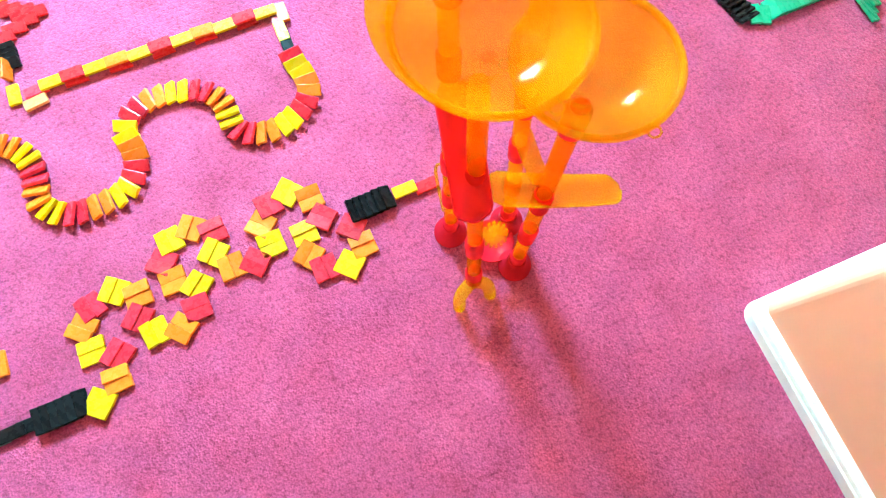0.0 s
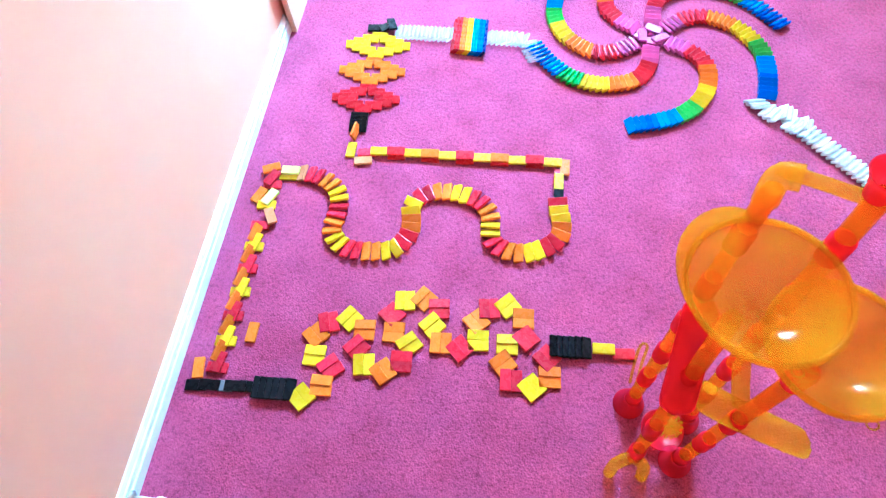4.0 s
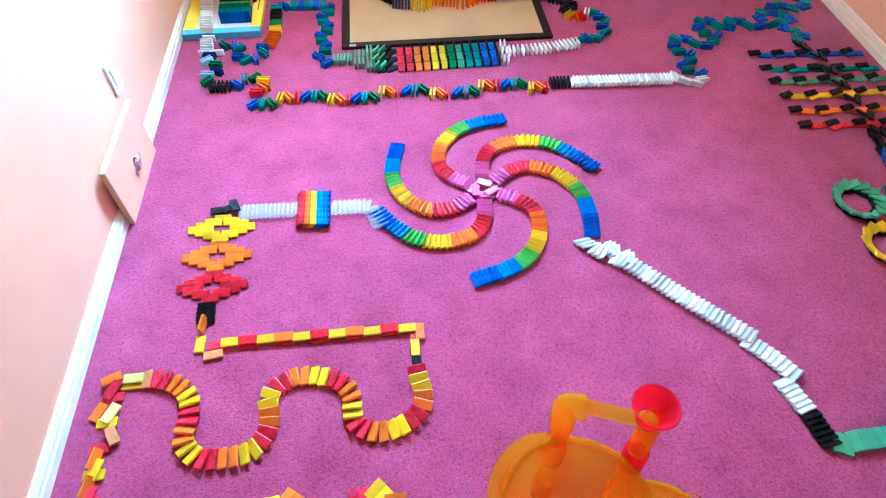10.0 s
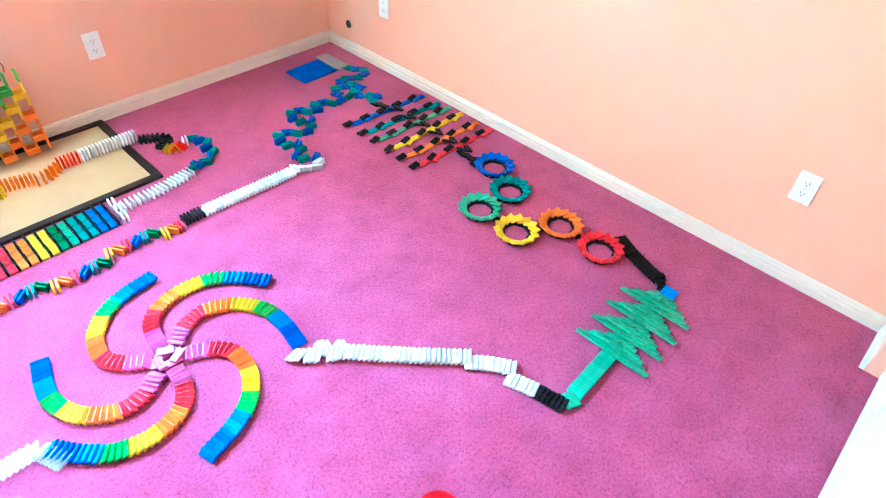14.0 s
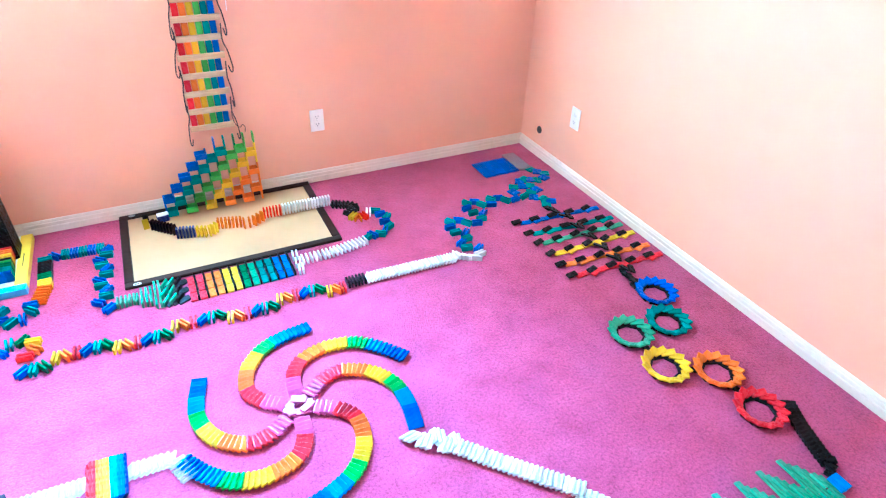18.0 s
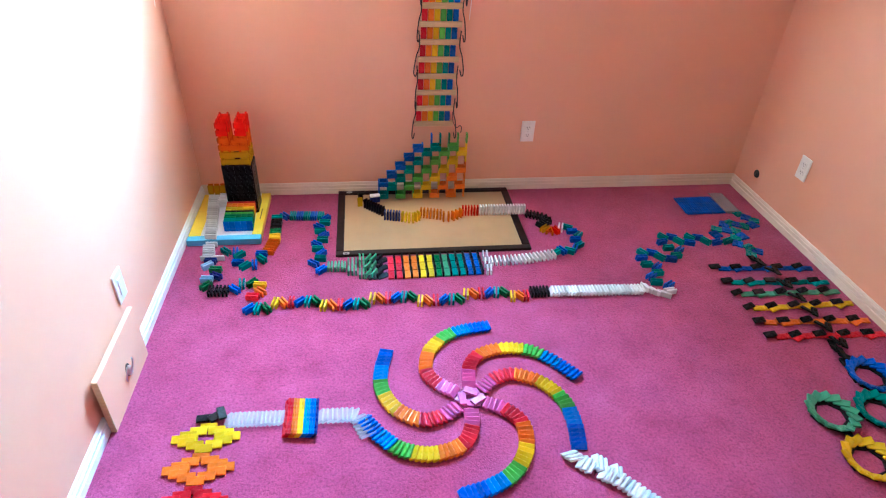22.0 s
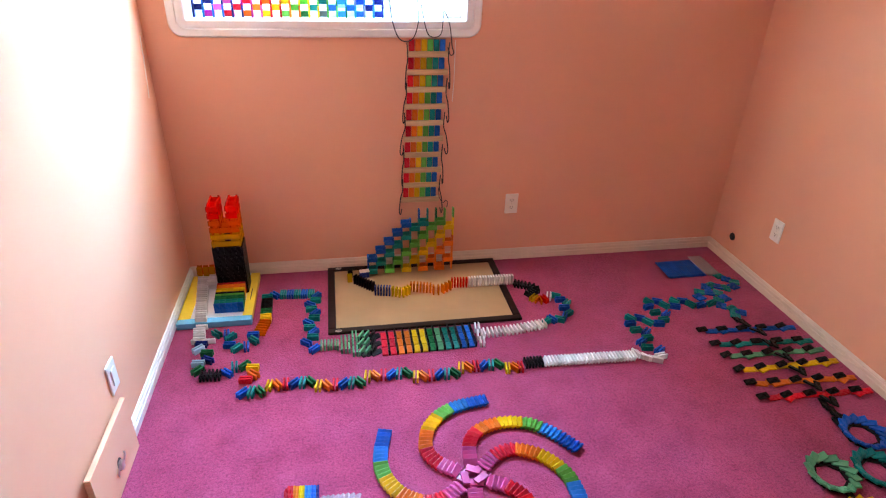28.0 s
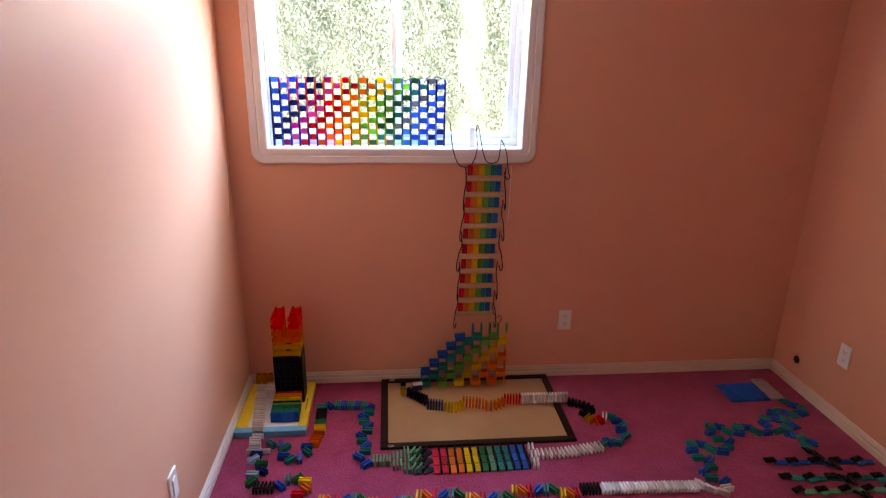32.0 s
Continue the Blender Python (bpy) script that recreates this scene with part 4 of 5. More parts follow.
LX, LP = 0.934, 0.0447
for c in range(10):
    full = [lv for lv in range(6) if (lv + c) % 2 == 0 and lv <= (1 if c == 0 else c + 1 if c < 5 else 5)]
    spots = [(lv, 0.031 + 0.0485 * lv) for lv in full if lv < c + 2 or c > 4]
    if c < 5:
        spots = [s for s in spots if s[0] < c + 1] + [(c + 2, 0.031 + 0.0485 * (c + 2) - 0.026)]
    elif c % 2 == 0:
        spots.append((6, 0.300))
    for lv, z in spots:
        for y in (-0.112, -0.070):
            put(wall_hue(c - lv), pose(LX + LP * c, y, z, 0, 0, 0), "side", LW, "dominoes of the stepped wall", 0.3)
for c in range(11):
    top = min(0.340, 0.108 + 0.0515 * max(0, c - 1)) if c < 6 else 0.340
    n = round(top / 0.0515)
    for k in range(n):
        for y in (-0.091,):
            put(wall_hue(c - 0.5 - 1.06 * k), pose(LX + LP * (c - 0.5), y, 0.014 + DL * (k + 0.5), 0, 0, 90) @ pose(0, 0, 0, 0, 90, 0), "upright", LW, "upright dominoes of the stepped wall", 0.15)

# lattice of dominoes on the window sill
WL = "in the lattice standing on the window sill"
SPECTRUM = ["light_blue", "light_blue", "blue", "blue", "navy", "navy", "magenta", "pink", "red", "red", "orange", "orange", "yellow", "yellow", "green", "green", "dark_green", "teal", "grey", "light_blue", "light_blue", "blue", "blue", "navy", "navy", "navy"]
for c in range(20):
    x = 0.203 + 0.0412 * (c + 0.5)
    for r in range(6):
        z = 1.286 + 0.0535 * (5 - r) + (0.0 if c % 2 else 0.02675)
        hue = SPECTRUM[c + r]
        put(hue, pose(x, 0.085, z, 0, 0, 0), "side", WL, "face-on dominoes of the window lattice", 0.2)
    for r in range(6):
        put(SPECTRUM[c + r] if c else "navy", pose(x - 0.0206, 0.085, 1.295 + 0.0535 * r, 0, 0, 90) @ pose(0, 0, 0, 0, 90, 0), "upright", WL, "edge-on dominoes of the window lattice", 0.1)
for r in range(6):
    put("navy", pose(0.203 + 0.0412 * 20, 0.085, 1.295 + 0.0535 * r, 0, 0, 90) @ pose(0, 0, 0, 0, 90, 0), "upright", WL, "edge-on dominoes of the window lattice", 0.1)

# ---- hanging ladder of shelves ----
for k in range(10):
    z = 1.132 - 0.0813 * k
    x0 = 1.126 - 0.0032 * k
    shelf = tagged(empty("hanging_shelf"), "pale pine strip shelf hung on black cord", "shelf", "hanging shelves of the ladder")
    part("strip", boxed(x0, x0 + 0.198, -0.024, -0.002, z - 0.017, z + 0.008, 0.0015), PINE, shelf)
    for j, c in enumerate(("red", "orange", "yellow", "green", "teal", "blue")):
        put(c, pose(x0 + 0.024 + 0.0288 * j, -0.012, z + 0.009 + DL / 2, 0, 0, 0) @ pose(0, 0, 0, 0, 90, 0), "upright", "standing on a hanging shelf", "dominoes on the hanging shelves", 0.2)


def cord(points, label, radius=0.0027):
    pts = [p for p, _ in curve_through(points, 14 * len(points))]
    ob = link_mesh("cord", sweep(pts, radius, 6), CORD, smooth=True)
    return tagged(ob, label, "cord", "black cords of the ladder")


CL = "black cord hanging loosely beside the pine shelves"
for side_x, sgn in ((0.0, -1), (0.198, 1)):
    for k in range(5):
        z = 1.132 - 0.0813 * (2 * k)
        x = 1.126 - 0.0064 * k + side_x
        z2 = z - 0.1626 + 0.02
        out = sgn * (0.007 + 0.007 * ((k * 7) % 3))
        cord([(x, -0.026, z + 0.05), (x - sgn * 0.004, -0.028, z - 0.02), (x + out * 0.5, -0.027, z - 0.07), (x + out, -0.026, z2), (x + out * 0.6, -0.026, z2 - 0.022), (x + 0.1 * out, -0.027, z2 + 0.01)], CL)
cord([(1.045, -0.022, 1.40), (1.062, -0.025, 1.27), (1.095, -0.028, 1.195), (1.150, -0.028, 1.195), (1.178, -0.024, 1.27), (1.183, 0.05, 1.368), (1.194, 0.05, 1.366), (1.205, -0.026, 1.27), (1.230, -0.028, 1.21), (1.280, -0.028, 1.215), (1.292, -0.024, 1.285), (1.310, 0.06, 1.305), (1.322, -0.024, 1.26), (1.335, -0.027, 1.17), (1.345, -0.027, 1.135), (1.330, -0.027, 1.125), (1.316, -0.026, 1.16)], "black cord looped over the window sill and tied to the shelves")
cord([(1.290, -0.026, 0.46), (1.296, -0.026, 0.405), (1.316, -0.026, 0.376), (1.330, -0.028, 0.388), (1.340, -0.030, 0.376), (1.336, -0.032, 0.350)], "black cord end with a small hook", 0.0018)
wand = link_mesh("blind_wand", sweep([(1.352, -0.022, 1.19), (1.352, -0.02, 1.0), (1.347, -0.018, 0.905)], 0.0016, 6), TRIM)
tagged(wand, "thin pale pull cord hanging below the window", "cord")
block = tagged(empty("cord_block"), "small white block on the window sill holding the cord", "block")
part("body", boxed(1.150, 1.178, 0.05, 0.075, 1.268, 1.366, 0.002), PLATE, block)

# ---- game tray with tower ----
tray = tagged(empty("box_lid_tray"), "yellow, white and blue cardboard box lid used as a tray", "tray")
YEL = surface("yellow_card", (0.85, 0.60, 0.03), 0.5, 0.08, 12)
BLU = surface("sky_blue_card", (0.10, 0.42, 0.66), 0.5, 0.08, 12)
WHT = surface("white_card", (0.74, 0.76, 0.80), 0.5, 0.06, 12)
part("top", boxed(0.075, 0.306, -0.432, -0.045, 0.0, 0.030, 0.001), WHT, tray, "white card top")
part("stripe", boxed(0.020, 0.075, -0.432, -0.045, 0.0, 0.0305, 0.001), YEL, tray, "yellow card stripe")
part("stripe", boxed(0.306, 0.350, -0.432, -0.045, 0.0, 0.0305, 0.001), YEL, tray, "yellow card stripe")
part("front", boxed(0.020, 0.350, -0.470, -0.432, 0.0, 0.031, 0.001), BLU, tray, "sky-blue card edge")
part("slot", boxed(0.326, 0.330, -0.300, -0.200, 0.0302, 0.0312), DARK, tray, "dark slot")
TW = "in the tower on the tray"
tz = 0.031
for lvl in range(5):
    for j in range(5):
        for yy in (-0.235, -0.130):
            put("black", pose(0.192 + 0.0262 * j, yy, tz + DL / 2 + DL * lvl, 0, 0, 0) @ pose(0, 0, 0, 0, 90, 0), "upright", TW, "black dominoes of the tower", 0.2)
    for j in range(4):
        for xx in (0.180, 0.312):
            put("black", pose(xx, -0.222 + 0.0262 * j, tz + DL / 2 + DL * lvl, 0, 0, 90) @ pose(0, 0, 0, 0, 90, 0), "upright", TW, "black dominoes of the tower", 0.2)
z0 = tz + 5 * DL
for lvl, c in enumerate(("clear_yellow", "clear_yellow", "clear_orange", "clear_orange", "clear_red", "clear_red")):
    zz = z0 + lvl * 0.036
    for xx in ((0.186, 0.306) if lvl < 2 else (0.190, 0.225, 0.272, 0.306)):
        for yy in (-0.225, -0.180, -0.135):
            put(c, pose(xx, yy, zz + 0.018, 0, 0, 90) @ pose(0, 0, 0, 0, 70, 0), "upright", TW, "clear dominoes of the tower crown", 0.3)
    for yy in (-0.235, -0.18, -0.125):
        for xx in (0.205, 0.287) if lvl > 2 else (0.205, 0.246, 0.287):
            put(c, pose(xx, yy, zz + 0.02, 0, 0, 0) @ pose(0, 0, 0, 0, 0, 0), "side", TW, "clear dominoes of the tower crown", 0.3)
upright("black", 0.247, -0.19, 0, TW, "black dominoes of the tower", z0)
SK = "standing in the stair of rows before the tower"
for k, c in enumerate(("blue", "teal", "teal", "dark_green", "dark_green", "green", "black", "yellow", "yellow", "orange", "orange", "red")):
    for j in range(5):
        put(c, pose(0.192 + 0.0262 * j, -0.398 + 0.0125 * k, 0.031 + DL / 2 + 0.0024 * k, 0, 0, 0) @ pose(0, 0, 0, 0, 90, 0), "upright", SK, "dominoes of the stair on the tray", 0.2)
for k in range(22):
    side("white", 0.132 - 0.0025 * k, -0.478 + 0.0182 * k, 176, "standing in the white row on the tray", "white dominoes on the tray", 0.031 if k > 0 else 0.0)
for k in range(6):
    side("white", 0.128 + 0.001 * k, -0.175 + 0.0182 * k, 176, "standing in the white row on the tray", "white dominoes on the tray", 0.031)
for k in range(3):
    put("clear_orange", pose(0.055 + 0.03 * k, -0.035, 0.031 + 0.03, 0, 0, 0) @ pose(0, 0, 0, 0, 90, 0), "upright", "standing at the back of the tray", "clear orange dominoes of the tray")
    put("clear_yellow", pose(0.055 + 0.03 * k, -0.050, 0.031 + 0.026, 0, 0, 0) @ pose(0, 0, 0, 0, 90, 0), "upright", "standing at the back of the tray", "clear orange dominoes of the tray")

# ---- wall plates, jack, access panel, door stop ----
def socket_plate(m, label, sockets=True):
    """A wall plate in the x-z plane facing -y, 70 by 115 mm."""
    ob = tagged(empty("wall_plate"), label, "outlet", "wall plates")
    part("plate", boxed(-0.0355, 0.0355, -0.007, 0.0, -0.0575, 0.0575, 0.003, 2), PLATE, ob)
    if sockets:
        for dz in (-0.02, 0.02):
            face = part("socket", boxed(-0.017, 0.017, -0.0085, -0.006, dz - 0.0145, dz + 0.0145, 0.002), PLATE, ob)
            for dx in (-0.0065, 0.0065):
                part("slot", boxed(dx - 0.0012, dx + 0.0012, -0.0089, -0.008, dz - 0.001, dz + 0.007), DARK, face)
            part("slot", lathe([(0, -0.0004), (0.0024, -0.0004), (0.0024, 0.0004), (0, 0.0004)], 10, pose(0, -0.0087, dz - 0.007, 90)), DARK, face)
        part("screw", lathe([(0, -0.001), (0.003, -0.001), (0.003, 0.001), (0, 0.0012)], 10, pose(0, -0.007, 0, 90)), METAL, ob)
    else:
        part("rocker", boxed(-0.016, 0.016, -0.011, -0.006, -0.033, 0.033, 0.002), PLATE, ob)
    ob.matrix_world = m
    return ob


socket_plate(pose(1.697, 0.0, 0.341), "ivory duplex outlet on the salmon wall under the window")
socket_plate(pose(W, -0.487, 0.345, 0, 0, -90), "ivory outlet plate on the salmon wall", True)
socket_plate(pose(W, -2.597, 0.376, 0, 0, -90), "ivory duplex outlet on the salmon wall by the closet", True)
socket_plate(pose(0.0, -1.137, 0.303, 0, 0, 90), "white rocker plate on the salmon wall above the access panel", False)
scar = link_mesh("paint_scar", sweep([(0.0002, -0.050, 1.212), (0.0002, -0.058, 1.150), (0.0002, -0.075, 1.070), (0.0002, -0.084, 1.020), (0.0002, -0.100, 0.965)], 0.0024, 6), PLATE)
tagged(scar, "pale torn streak in the salmon wall paint", "scratch")
jack = tagged(empty("cable_jack"), "dark round cable hole in the salmon wall", "jack")
part("ring", lathe([(0.006, -0.003), (0.020, -0.004), (0.022, 0.0), (0.006, 0.004)], 18, pose(W - 0.001, -0.184, 0.157, 0, 90, 0)), DARK, jack)
part("core", lathe([(0.0, 0.006), (0.007, 0.006), (0.007, -0.004), (0.0, -0.006)], 14, pose(W - 0.003, -0.184, 0.157, 0, 90, 0)), DARK, jack)
panel = tagged(empty("access_panel"), "salmon-painted plywood access panel leaning out from the wall", "panel")
pb = boxed(0.0, 0.018, -1.510, -1.160, 0.0, 0.228, 0.0015)
part("board", pb, WALL, panel)
part("edge", boxed(-0.0, 0.0185, -1.5115, -1.5095, 0.002, 0.226), PINE, panel, "raw reddish plywood edge")
ringp = [(0.024 + 0.012 * math.cos(a), -1.327 + 0.030 * math.sin(a), 0.090 + 0.046 * math.cos(a)) for a in (radians(35 + 290 * k / 24) for k in range(25))]
part("pull_ring", sweep(ringp, 0.0030, 8), METAL, panel, "open steel pull ring", True)
part("recess", lathe([(0.0, 0.0), (0.017, 0.0), (0.017, 0.0012), (0.0, 0.0012)], 24, pose(0.0182, -1.327, 0.092, 0, 90, 0) @ Matrix.Diagonal((1.5, 1, 1, 1))), DARK, panel, "dark oval recess")
part("latch", boxed(0.018, 0.030, -1.337, -1.317, 0.074, 0.106, 0.002), METAL, panel, "steel latch")
panel.matrix_world = pose(0.016, 0, 0)
stop = tagged(empty("door_stop"), "brushed steel door stop with white rubber tip", "door stop")
part("base", lathe([(0, 0), (0.014, 0), (0.014, 0.004), (0.007, 0.010), (0, 0.010)], 18, pose(0.014, -2.960, 0.032, 0, 90, 0)), METAL, stop, smooth=True)
part("stem", lathe([(0.0045, 0.008), (0.0045, 0.062), (0.0, 0.062)], 12, pose(0.014, -2.960, 0.032, 0, 90, 0)), METAL, stop, smooth=True)
part("tip", lathe([(0.0, 0.060), (0.008, 0.060), (0.009, 0.068), (0.007, 0.078), (0.0, 0.080)], 16, pose(0.014, -2.960, 0.032, 0, 90, 0)), TRIM, stop, "white rubber tip", True)

# ---- marble run ----
run_ob = tagged(empty("marble_run"), "transparent orange and red plastic marble run tower standing on the carpet", "marble run")


def aim(a, b):
    a, b = Vector(a), Vector(b)
    return Matrix.Translation(a) @ (b - a).to_track_quat("Z", "Y").to_matrix().to_4x4(), (b - a).length


def column(a, b, plan, radius=0.0152):
    """A column of tube pieces from a to b; plan is a run of r (red joint) and o (orange tube)."""
    m, length = aim(a, b)
    total = sum(1.0 if k == "o" else 0.55 for k in plan)
    z = 0.0
    for k in plan:
        d = length * (1.0 if k == "o" else 0.55) / total
        r = radius * (0.86 if k == "o" else 1.06)
        bm = lathe([(r * 0.86, z), (r, z), (r, z + d * 0.86), (r * 0.84, z + d * 0.92), (r * 0.84, z + d), (r * 0.72, z + d), (r * 0.72, z + d * 0.9), (r * 0.86, z + d * 0.84), (r * 0.86, z)], 24, m)
        part("tube" if k == "o" else "joint", bm, TUBE_CLEAR if k == "o" else RED_CLEAR, run_ob, "clear orange tube" if k == "o" else "clear red joint", True)
        z += d


def base_disc(x, y, r=0.034):
    part("base", lathe([(0.0, 0.0), (r, 0.0), (r, 0.006), (r * 0.94, 0.014), (r * 0.72, 0.024), (0.019, 0.034), (0.019, 0.044), (0.015, 0.044), (0.015, 0.030), (0.0, 0.026)], 32, pose(x, y, 0)), RED_CLEAR, run_ob, "domed red base", True)


def bowl(x, y, z, r, depth):
    prof = [(0.006, -depth - 0.02), (0.007, -depth)]
    for k in range(1, 11):
        f = k / 10
        prof.append((0.007 + (r - 0.007) * f, -depth + depth * f ** 2.2))
    prof += [(r + 0.002, 0.006), (r + 0.006, 0.006), (r + 0.006, 0.001), (r + 0.0025, -0.001)]
    for k in range(10, 0, -1):
        f = k / 10
        prof.append((0.0125 + (r - 0.0125) * f, -depth + depth * f ** 2.2 - 0.0022))
    prof += [(0.0145, -depth - 0.02), (0.006, -depth - 0.02)]
    b = part("funnel", lathe(prof, 56, pose(x, y, z)), ORANGE_CLEAR, run_ob, "wide clear orange funnel bowl", True)
    part("rim", sweep([(x + (r + 0.005) * math.cos(radians(q)), y + (r + 0.005) * math.sin(radians(q)), z + 0.004) for q in range(0, 361, 8)], 0.0042, 8, False), ORANGE_CLEAR, b, "rolled rim", True)
    for k in range(3):
        a = radians(40 + 120 * k)
        loop = [(x + (r + 0.011 + 0.006 * math.cos(q * 0.785)) * math.cos(a) - 0.007 * math.sin(q * 0.785) * math.sin(a), y + (r + 0.011 + 0.006 * math.cos(q * 0.785)) * math.sin(a) + 0.007 * math.sin(q * 0.785) * math.cos(a), z + 0.003) for q in range(9)]
        part("lug", sweep(loop, 0.0014, 6), ORANGE_CLEAR, b)


def chute(path, width, material, label):
    """A round-ended trough along a path."""
    pts = [p for p, _ in curve_through(path, 22)]
    bm = bmesh.new()
    rings = []
    for i, p in enumerate(pts):
        d = (pts[min(i + 1, len(pts) - 1)] - pts[max(i - 1, 0)])
        n = Vector((-d.y, d.x, 0)).normalized()
        f = i / (len(pts) - 1)
        w = width * min(1.0, 0.55 + 5 * f, math.sqrt(max(0.03, 1 - max(0.0, 1 - 9 * (1 - f)) ** 2))) / 2
        ring = []
        for k in range(13):
            a = math.pi * k / 12
            ring.append(bm.verts.new(p + n * (w * math.cos(a)) + Vector((0, 0, -w * 0.85 * math.sin(a)))))
        for k in range(12, -1, -1):
            a = math.pi * k / 12
            ring.append(bm.verts.new(p + n * ((w + 0.002) * math.cos(a)) + Vector((0, 0, -(w + 0.002) * 0.85 * math.sin(a) - 0.0005))))
        rings.append(ring)
    m = len(rings[0])
    for a, b in zip(rings, rings[1:]):
        for k in range(m):
            bm.faces.new((a[k], a[(k + 1) % m], b[(k + 1) % m], b[k]))
    bm.faces.new(list(reversed(rings[0])))
    bm.faces.new(rings[-1])
    bmesh.ops.recalc_face_normals(bm, faces=bm.faces)
    part("chute", bm, material, run_ob, label, True)


base_disc(1.073, -2.645)
base_disc(1.166, -2.761)
base_disc(1.190, -2.668)
column((1.073, -2.645, 0.030), (1.072, -2.588, 0.780), "rorororororo")
column((1.166, -2.761, 0.030), (1.170, -2.742, 0.600), "rororoor")
column((1.190, -2.668, 0.030), (1.160, -2.620, 0.828), "rorororororo")
column((1.066, -2.770, 0.070), (1.067, -2.692, 0.640), "rorooroo")
bowl(1.074, -2.692, 0.722, 0.088, 0.045)
bowl(1.176, -2.732, 0.664, 0.081, 0.045)
# flared guard at the far side of the upper bowl
guard = bmesh.new()
rows = []
for q in range(17):
    an = radians(92 + 128 * q / 16)
    lift = math.sin(math.pi * q / 16) ** 0.5
    rows.append([guard.verts.new((1.074 + d * math.cos(an), -2.692 + d * math.sin(an), 0.722 + z)) for d, z in ((0.090, 0.004), (0.090 + 0.020 * lift, 0.004 + 0.026 * lift), (0.0925 + 0.020 * lift, 0.004 + 0.026 * lift), (0.0925, 0.002))])
for a, e in zip(rows, rows[1:]):
    for k in range(4):
        guard.faces.new((a[k], a[(k + 1) % 4], e[(k + 1) % 4], e[k]))
guard.faces.new(list(reversed(rows[0])))
guard.faces.new(rows[-1])
bmesh.ops.recalc_face_normals(guard, faces=guard.faces)
part("guard", guard, ORANGE_CLEAR, run_ob, "flared clear orange guard", True)
# cup, elbow and bridge at the top
part("cup", lathe([(0.014, 0.0), (0.016, 0.012), (0.020, 0.024), (0.026, 0.036), (0.0275, 0.038), (0.0265, 0.0395), (0.023, 0.036), (0.017, 0.024), (0.013, 0.012), (0.012, 0.0)], 36, pose(1.156, -2.618, 0.818)), RED_CLEAR, run_ob, "round clear red cup", True)
part("elbow", sweep([p for p, _ in curve_through([(1.072, -2.590, 0.755), (1.072, -2.583, 0.785), (1.076, -2.585, 0.800), (1.092, -2.592, 0.806)], 14)], 0.0160, 20), ORANGE_CLEAR, run_ob, "clear orange elbow", True)
bm = boxed(-0.058, 0.058, -0.009, 0.009, -0.004, 0.006, 0.004, 2)
m, _ = aim((1.075, -2.582, 0.815), (1.165, -2.616, 0.818))
bm.transform(pose(1.118, -2.600, 0.806, 0, 0, math.degrees(math.atan2(-0.036, 0.095))))
part("bridge", bm, ORANGE_CLEAR, run_ob, "clear orange bridge trough")
# chutes
chute([(1.072, -2.618, 0.530), (1.058, -2.690, 0.495), (1.041, -2.775, 0.445)], 0.050, RED_CLEAR, "clear red chute")
chute([(1.078, -2.728, 0.425), (1.150, -2.745, 0.385), (1.230, -2.760, 0.345), (1.312, -2.766, 0.290)], 0.050, ORANGE_CLEAR, "clear orange round-ended chute")
chute([(1.158, -2.670, 0.43), (1.163, -2.705, 0.40), (1.169, -2.735, 0.375)], 0.026, ORANGE_CLEAR, "narrow clear orange chute")
chute([(1.112, -2.600, 0.30), (1.095, -2.610, 0.20), (1.088, -2.612, 0.10)], 0.026, ORANGE_CLEAR, "narrow clear orange chute")
# claw foot, wheel and trigger hoop
claw = bmesh.new()
for s in (-1, 1):
    arc = [(1.060 + s * (0.026 * math.sin(min(q, 1.9)) + 0.004 * q), -2.776 - 0.010 * q, 0.082 - 0.042 * (1 - math.cos(q)) - 0.002 * q) for q in (0.0, 0.4, 0.8, 1.2, 1.6, 2.0, 2.3)]
    tmp = sweep(arc, 0.0125, 12)
    me = bpy.data.meshes.new("claw_half")
    tmp.to_mesh(me)
    claw.from_mesh(me)
    tmp.free()
    bpy.data.meshes.remove(me)
part("claw_foot", claw, ORANGE_CLEAR, run_ob, "clear orange claw-shaped foot", True)
wheel = lathe([(0.006, -0.006), (0.020, -0.006), (0.020, 0.006), (0.006, 0.006), (0.006, -0.006)], 24, pose(1.140, -2.705, 0.075, 60, 10, 0))
for k in range(14):
    a = 2 * math.pi * k / 14
    box(wheel, 1.140 + 0.024 * math.cos(a) - 0.003, 1.140 + 0.024 * math.cos(a) + 0.003, -2.705 + 0.020 * math.sin(a) - 0.003, -2.705 + 0.020 * math.sin(a) + 0.003, 0.068 + 0.012 * math.sin(a), 0.082 + 0.012 * math.sin(a), 0.001)
part("wheel", wheel, ORANGE_CLEAR, run_ob, "toothed clear orange wheel")
part("wheel_tray", lathe([(0.0, 0.004), (0.040, 0.004), (0.046, 0.020), (0.044, 0.020), (0.038, 0.006), (0.0, 0.006)], 30, pose(1.140, -2.700, 0.0)), RED_CLEAR, run_ob, "clear red dish", True)
part("trigger_hoop", sweep([p for p, _ in curve_through([(1.076, -2.600, 0.012), (1.080, -2.562, 0.050), (1.084, -2.538, 0.085), (1.092, -2.532, 0.094), (1.100, -2.538, 0.085), (1.096, -2.562, 0.050), (1.090, -2.602, 0.012)], 30)], 0.0035, 8), ORANGE_CLEAR, run_ob, "clear orange trigger hoop", True)

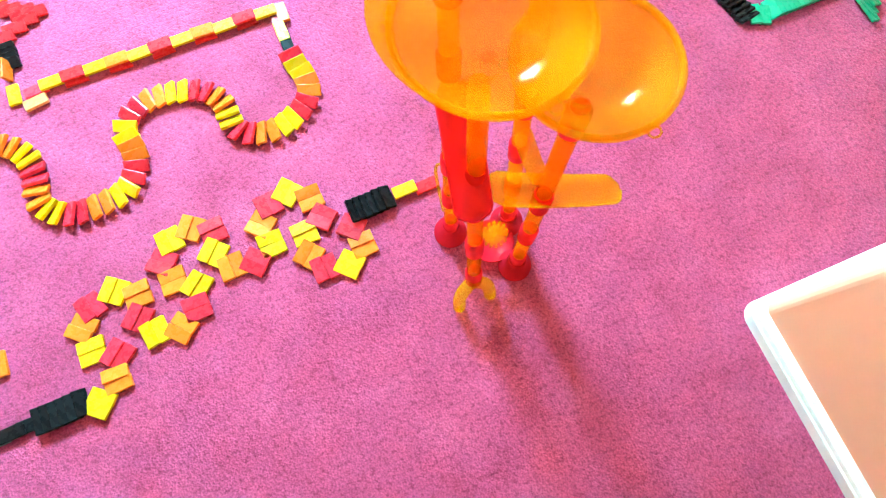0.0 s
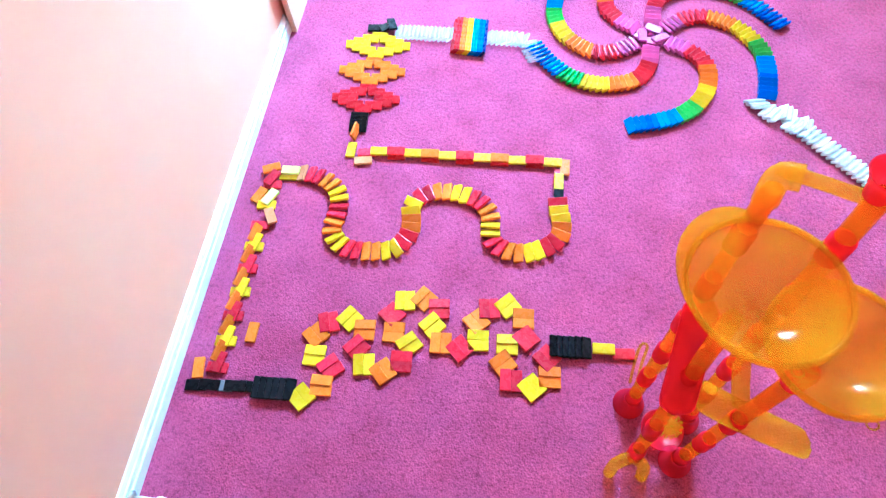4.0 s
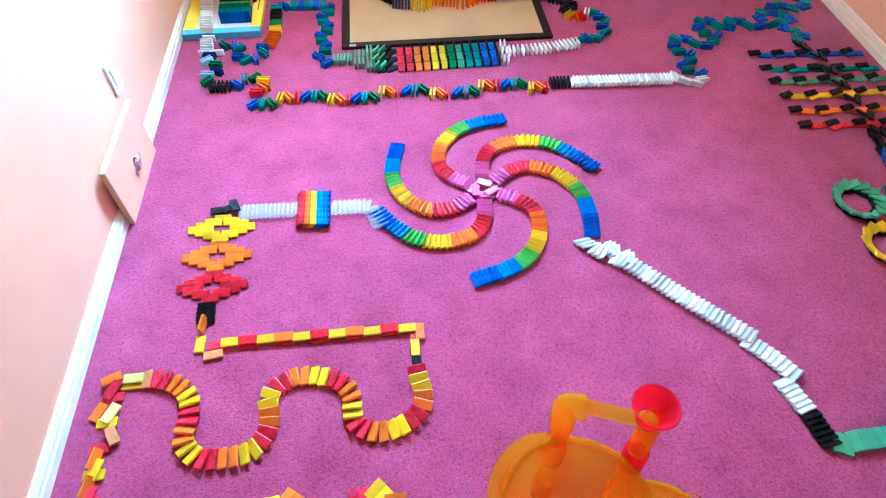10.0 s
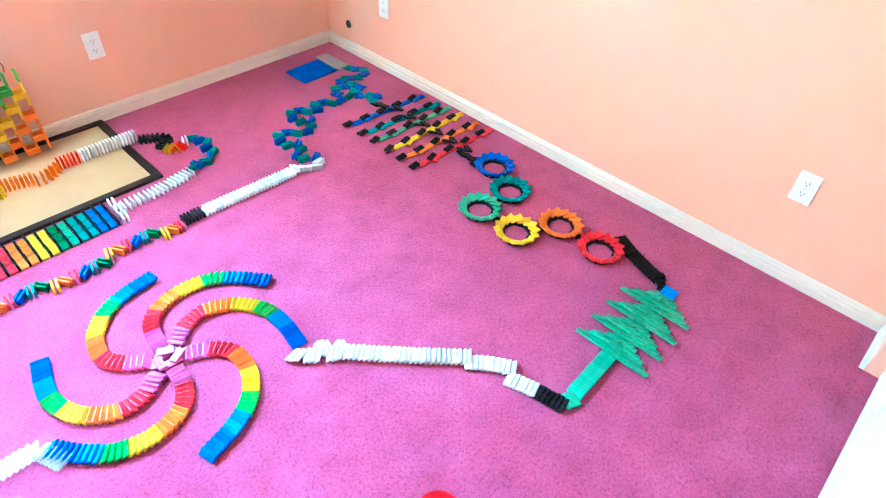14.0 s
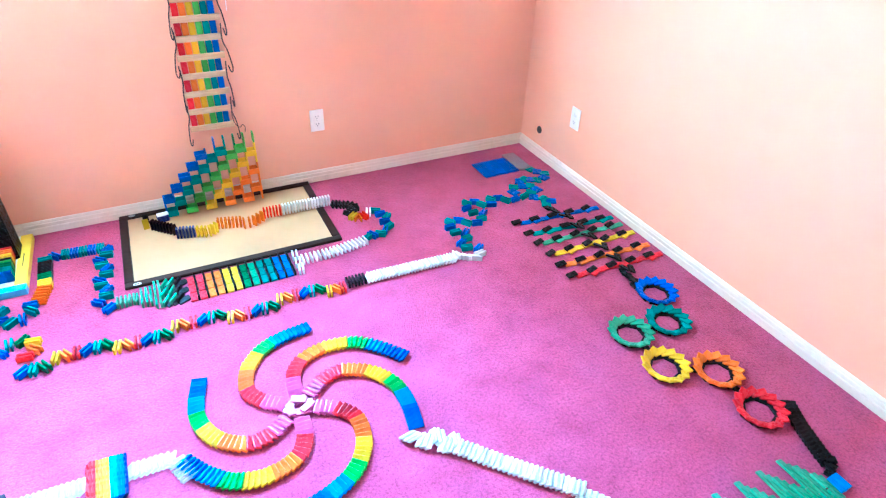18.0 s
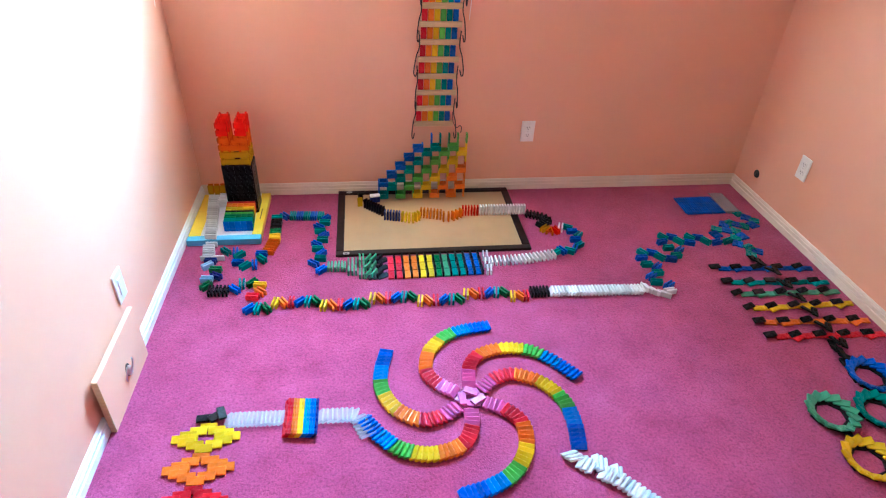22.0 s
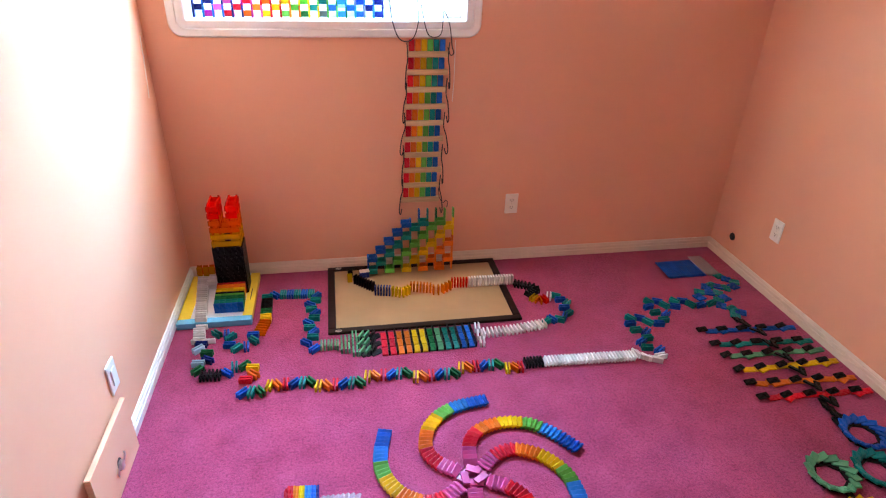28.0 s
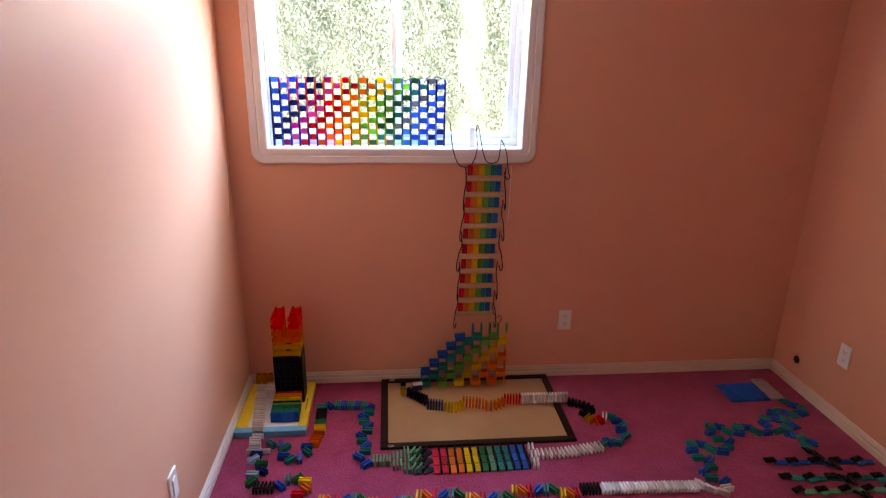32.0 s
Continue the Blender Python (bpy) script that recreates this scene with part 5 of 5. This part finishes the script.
# ---- outside the window ----
tagged(link_mesh("ground", boxed(-60, 60, 0.21, 90, 0.75, 0.85), surface("pale_gravel", (0.46, 0.46, 0.43), 0.9, 0.15, 2, 60, 0.6, 0.02)), "pale gravel ground outside the window", "ground", kind="structure")
LEAF, lnt, lb = nodes_of("cedar_foliage")
lv = lnt.nodes.new("ShaderNodeNewGeometry").outputs["Random Per Island"]
lnt.links.new(ramp(lnt, lv, [(0.0, (0.07, 0.125, 0.085)), (0.5, (0.12, 0.185, 0.135)), (1.0, (0.20, 0.27, 0.20))]), lb.inputs["Base Color"])
lb.inputs["Roughness"].default_value = 0.6
rng = np.random.default_rng(4)
verts, faces = [], []
for n in range(92000):
    near = n < 86000
    cx = rng.uniform(-1.6, 3.0) if near else rng.uniform(-4.0, 6.0)
    cz = rng.uniform(0.85, 2.7) if near else rng.uniform(2.6, 3.0)
    bulge = 0.16 * math.sin(cx * 5.2) + 0.10 * math.sin(cx * 2.3 + cz * 1.9) + 0.05 * math.sin(cx * 17 + cz * 9)
    if abs(math.sin(cx * 2.6 + 0.4)) < 0.04:
        continue
    cy = 3.0 + bulge + abs(rng.normal(0, 0.09))
    big = 1.0 if near else 3.0
    ln, wd = rng.uniform(0.014, 0.034) * big, rng.uniform(0.003, 0.007) * big
    an = rng.normal(math.pi / 2, 0.6)
    dx, dz = math.cos(an) * ln, math.sin(an) * ln
    px, pz = -math.sin(an) * wd, math.cos(an) * wd
    dy = rng.uniform(-0.03, 0.012) * big
    i = len(verts)
    verts += [(cx - px * 0.6, cy, cz - pz * 0.6), (cx + px * 0.6, cy, cz + pz * 0.6), (cx + dx * 0.6 + px, cy + dy, cz + dz * 0.6 + pz), (cx + dx, cy + dy * 1.5, cz + dz), (cx + dx * 0.6 - px, cy + dy, cz + dz * 0.6 - pz)]
    faces += [(i, i + 1, i + 2, i + 3, i + 4)]
me = bpy.data.meshes.new("hedge")
me.from_pydata(verts, [], faces)
me.materials.append(LEAF)
hedge = tagged(new("hedge_foliage", me), "tall green cedar hedge outside the window in daylight", "hedge", kind="stuff")
core = bmesh.new()
for k in range(24):
    x = -4.0 + 0.43 * k
    bmesh.ops.create_cone(core, cap_ends=True, segments=12, radius1=0.34, radius2=0.16, depth=2.0, matrix=pose(x, 3.42, 1.82))
tagged(link_mesh("hedge_core", core, surface("cedar_inner", (0.11, 0.16, 0.11), 0.9, 0.5, 12, 60, 0.8, 0.02)), "dense inner growth of the cedar hedge", "hedge", kind="stuff")
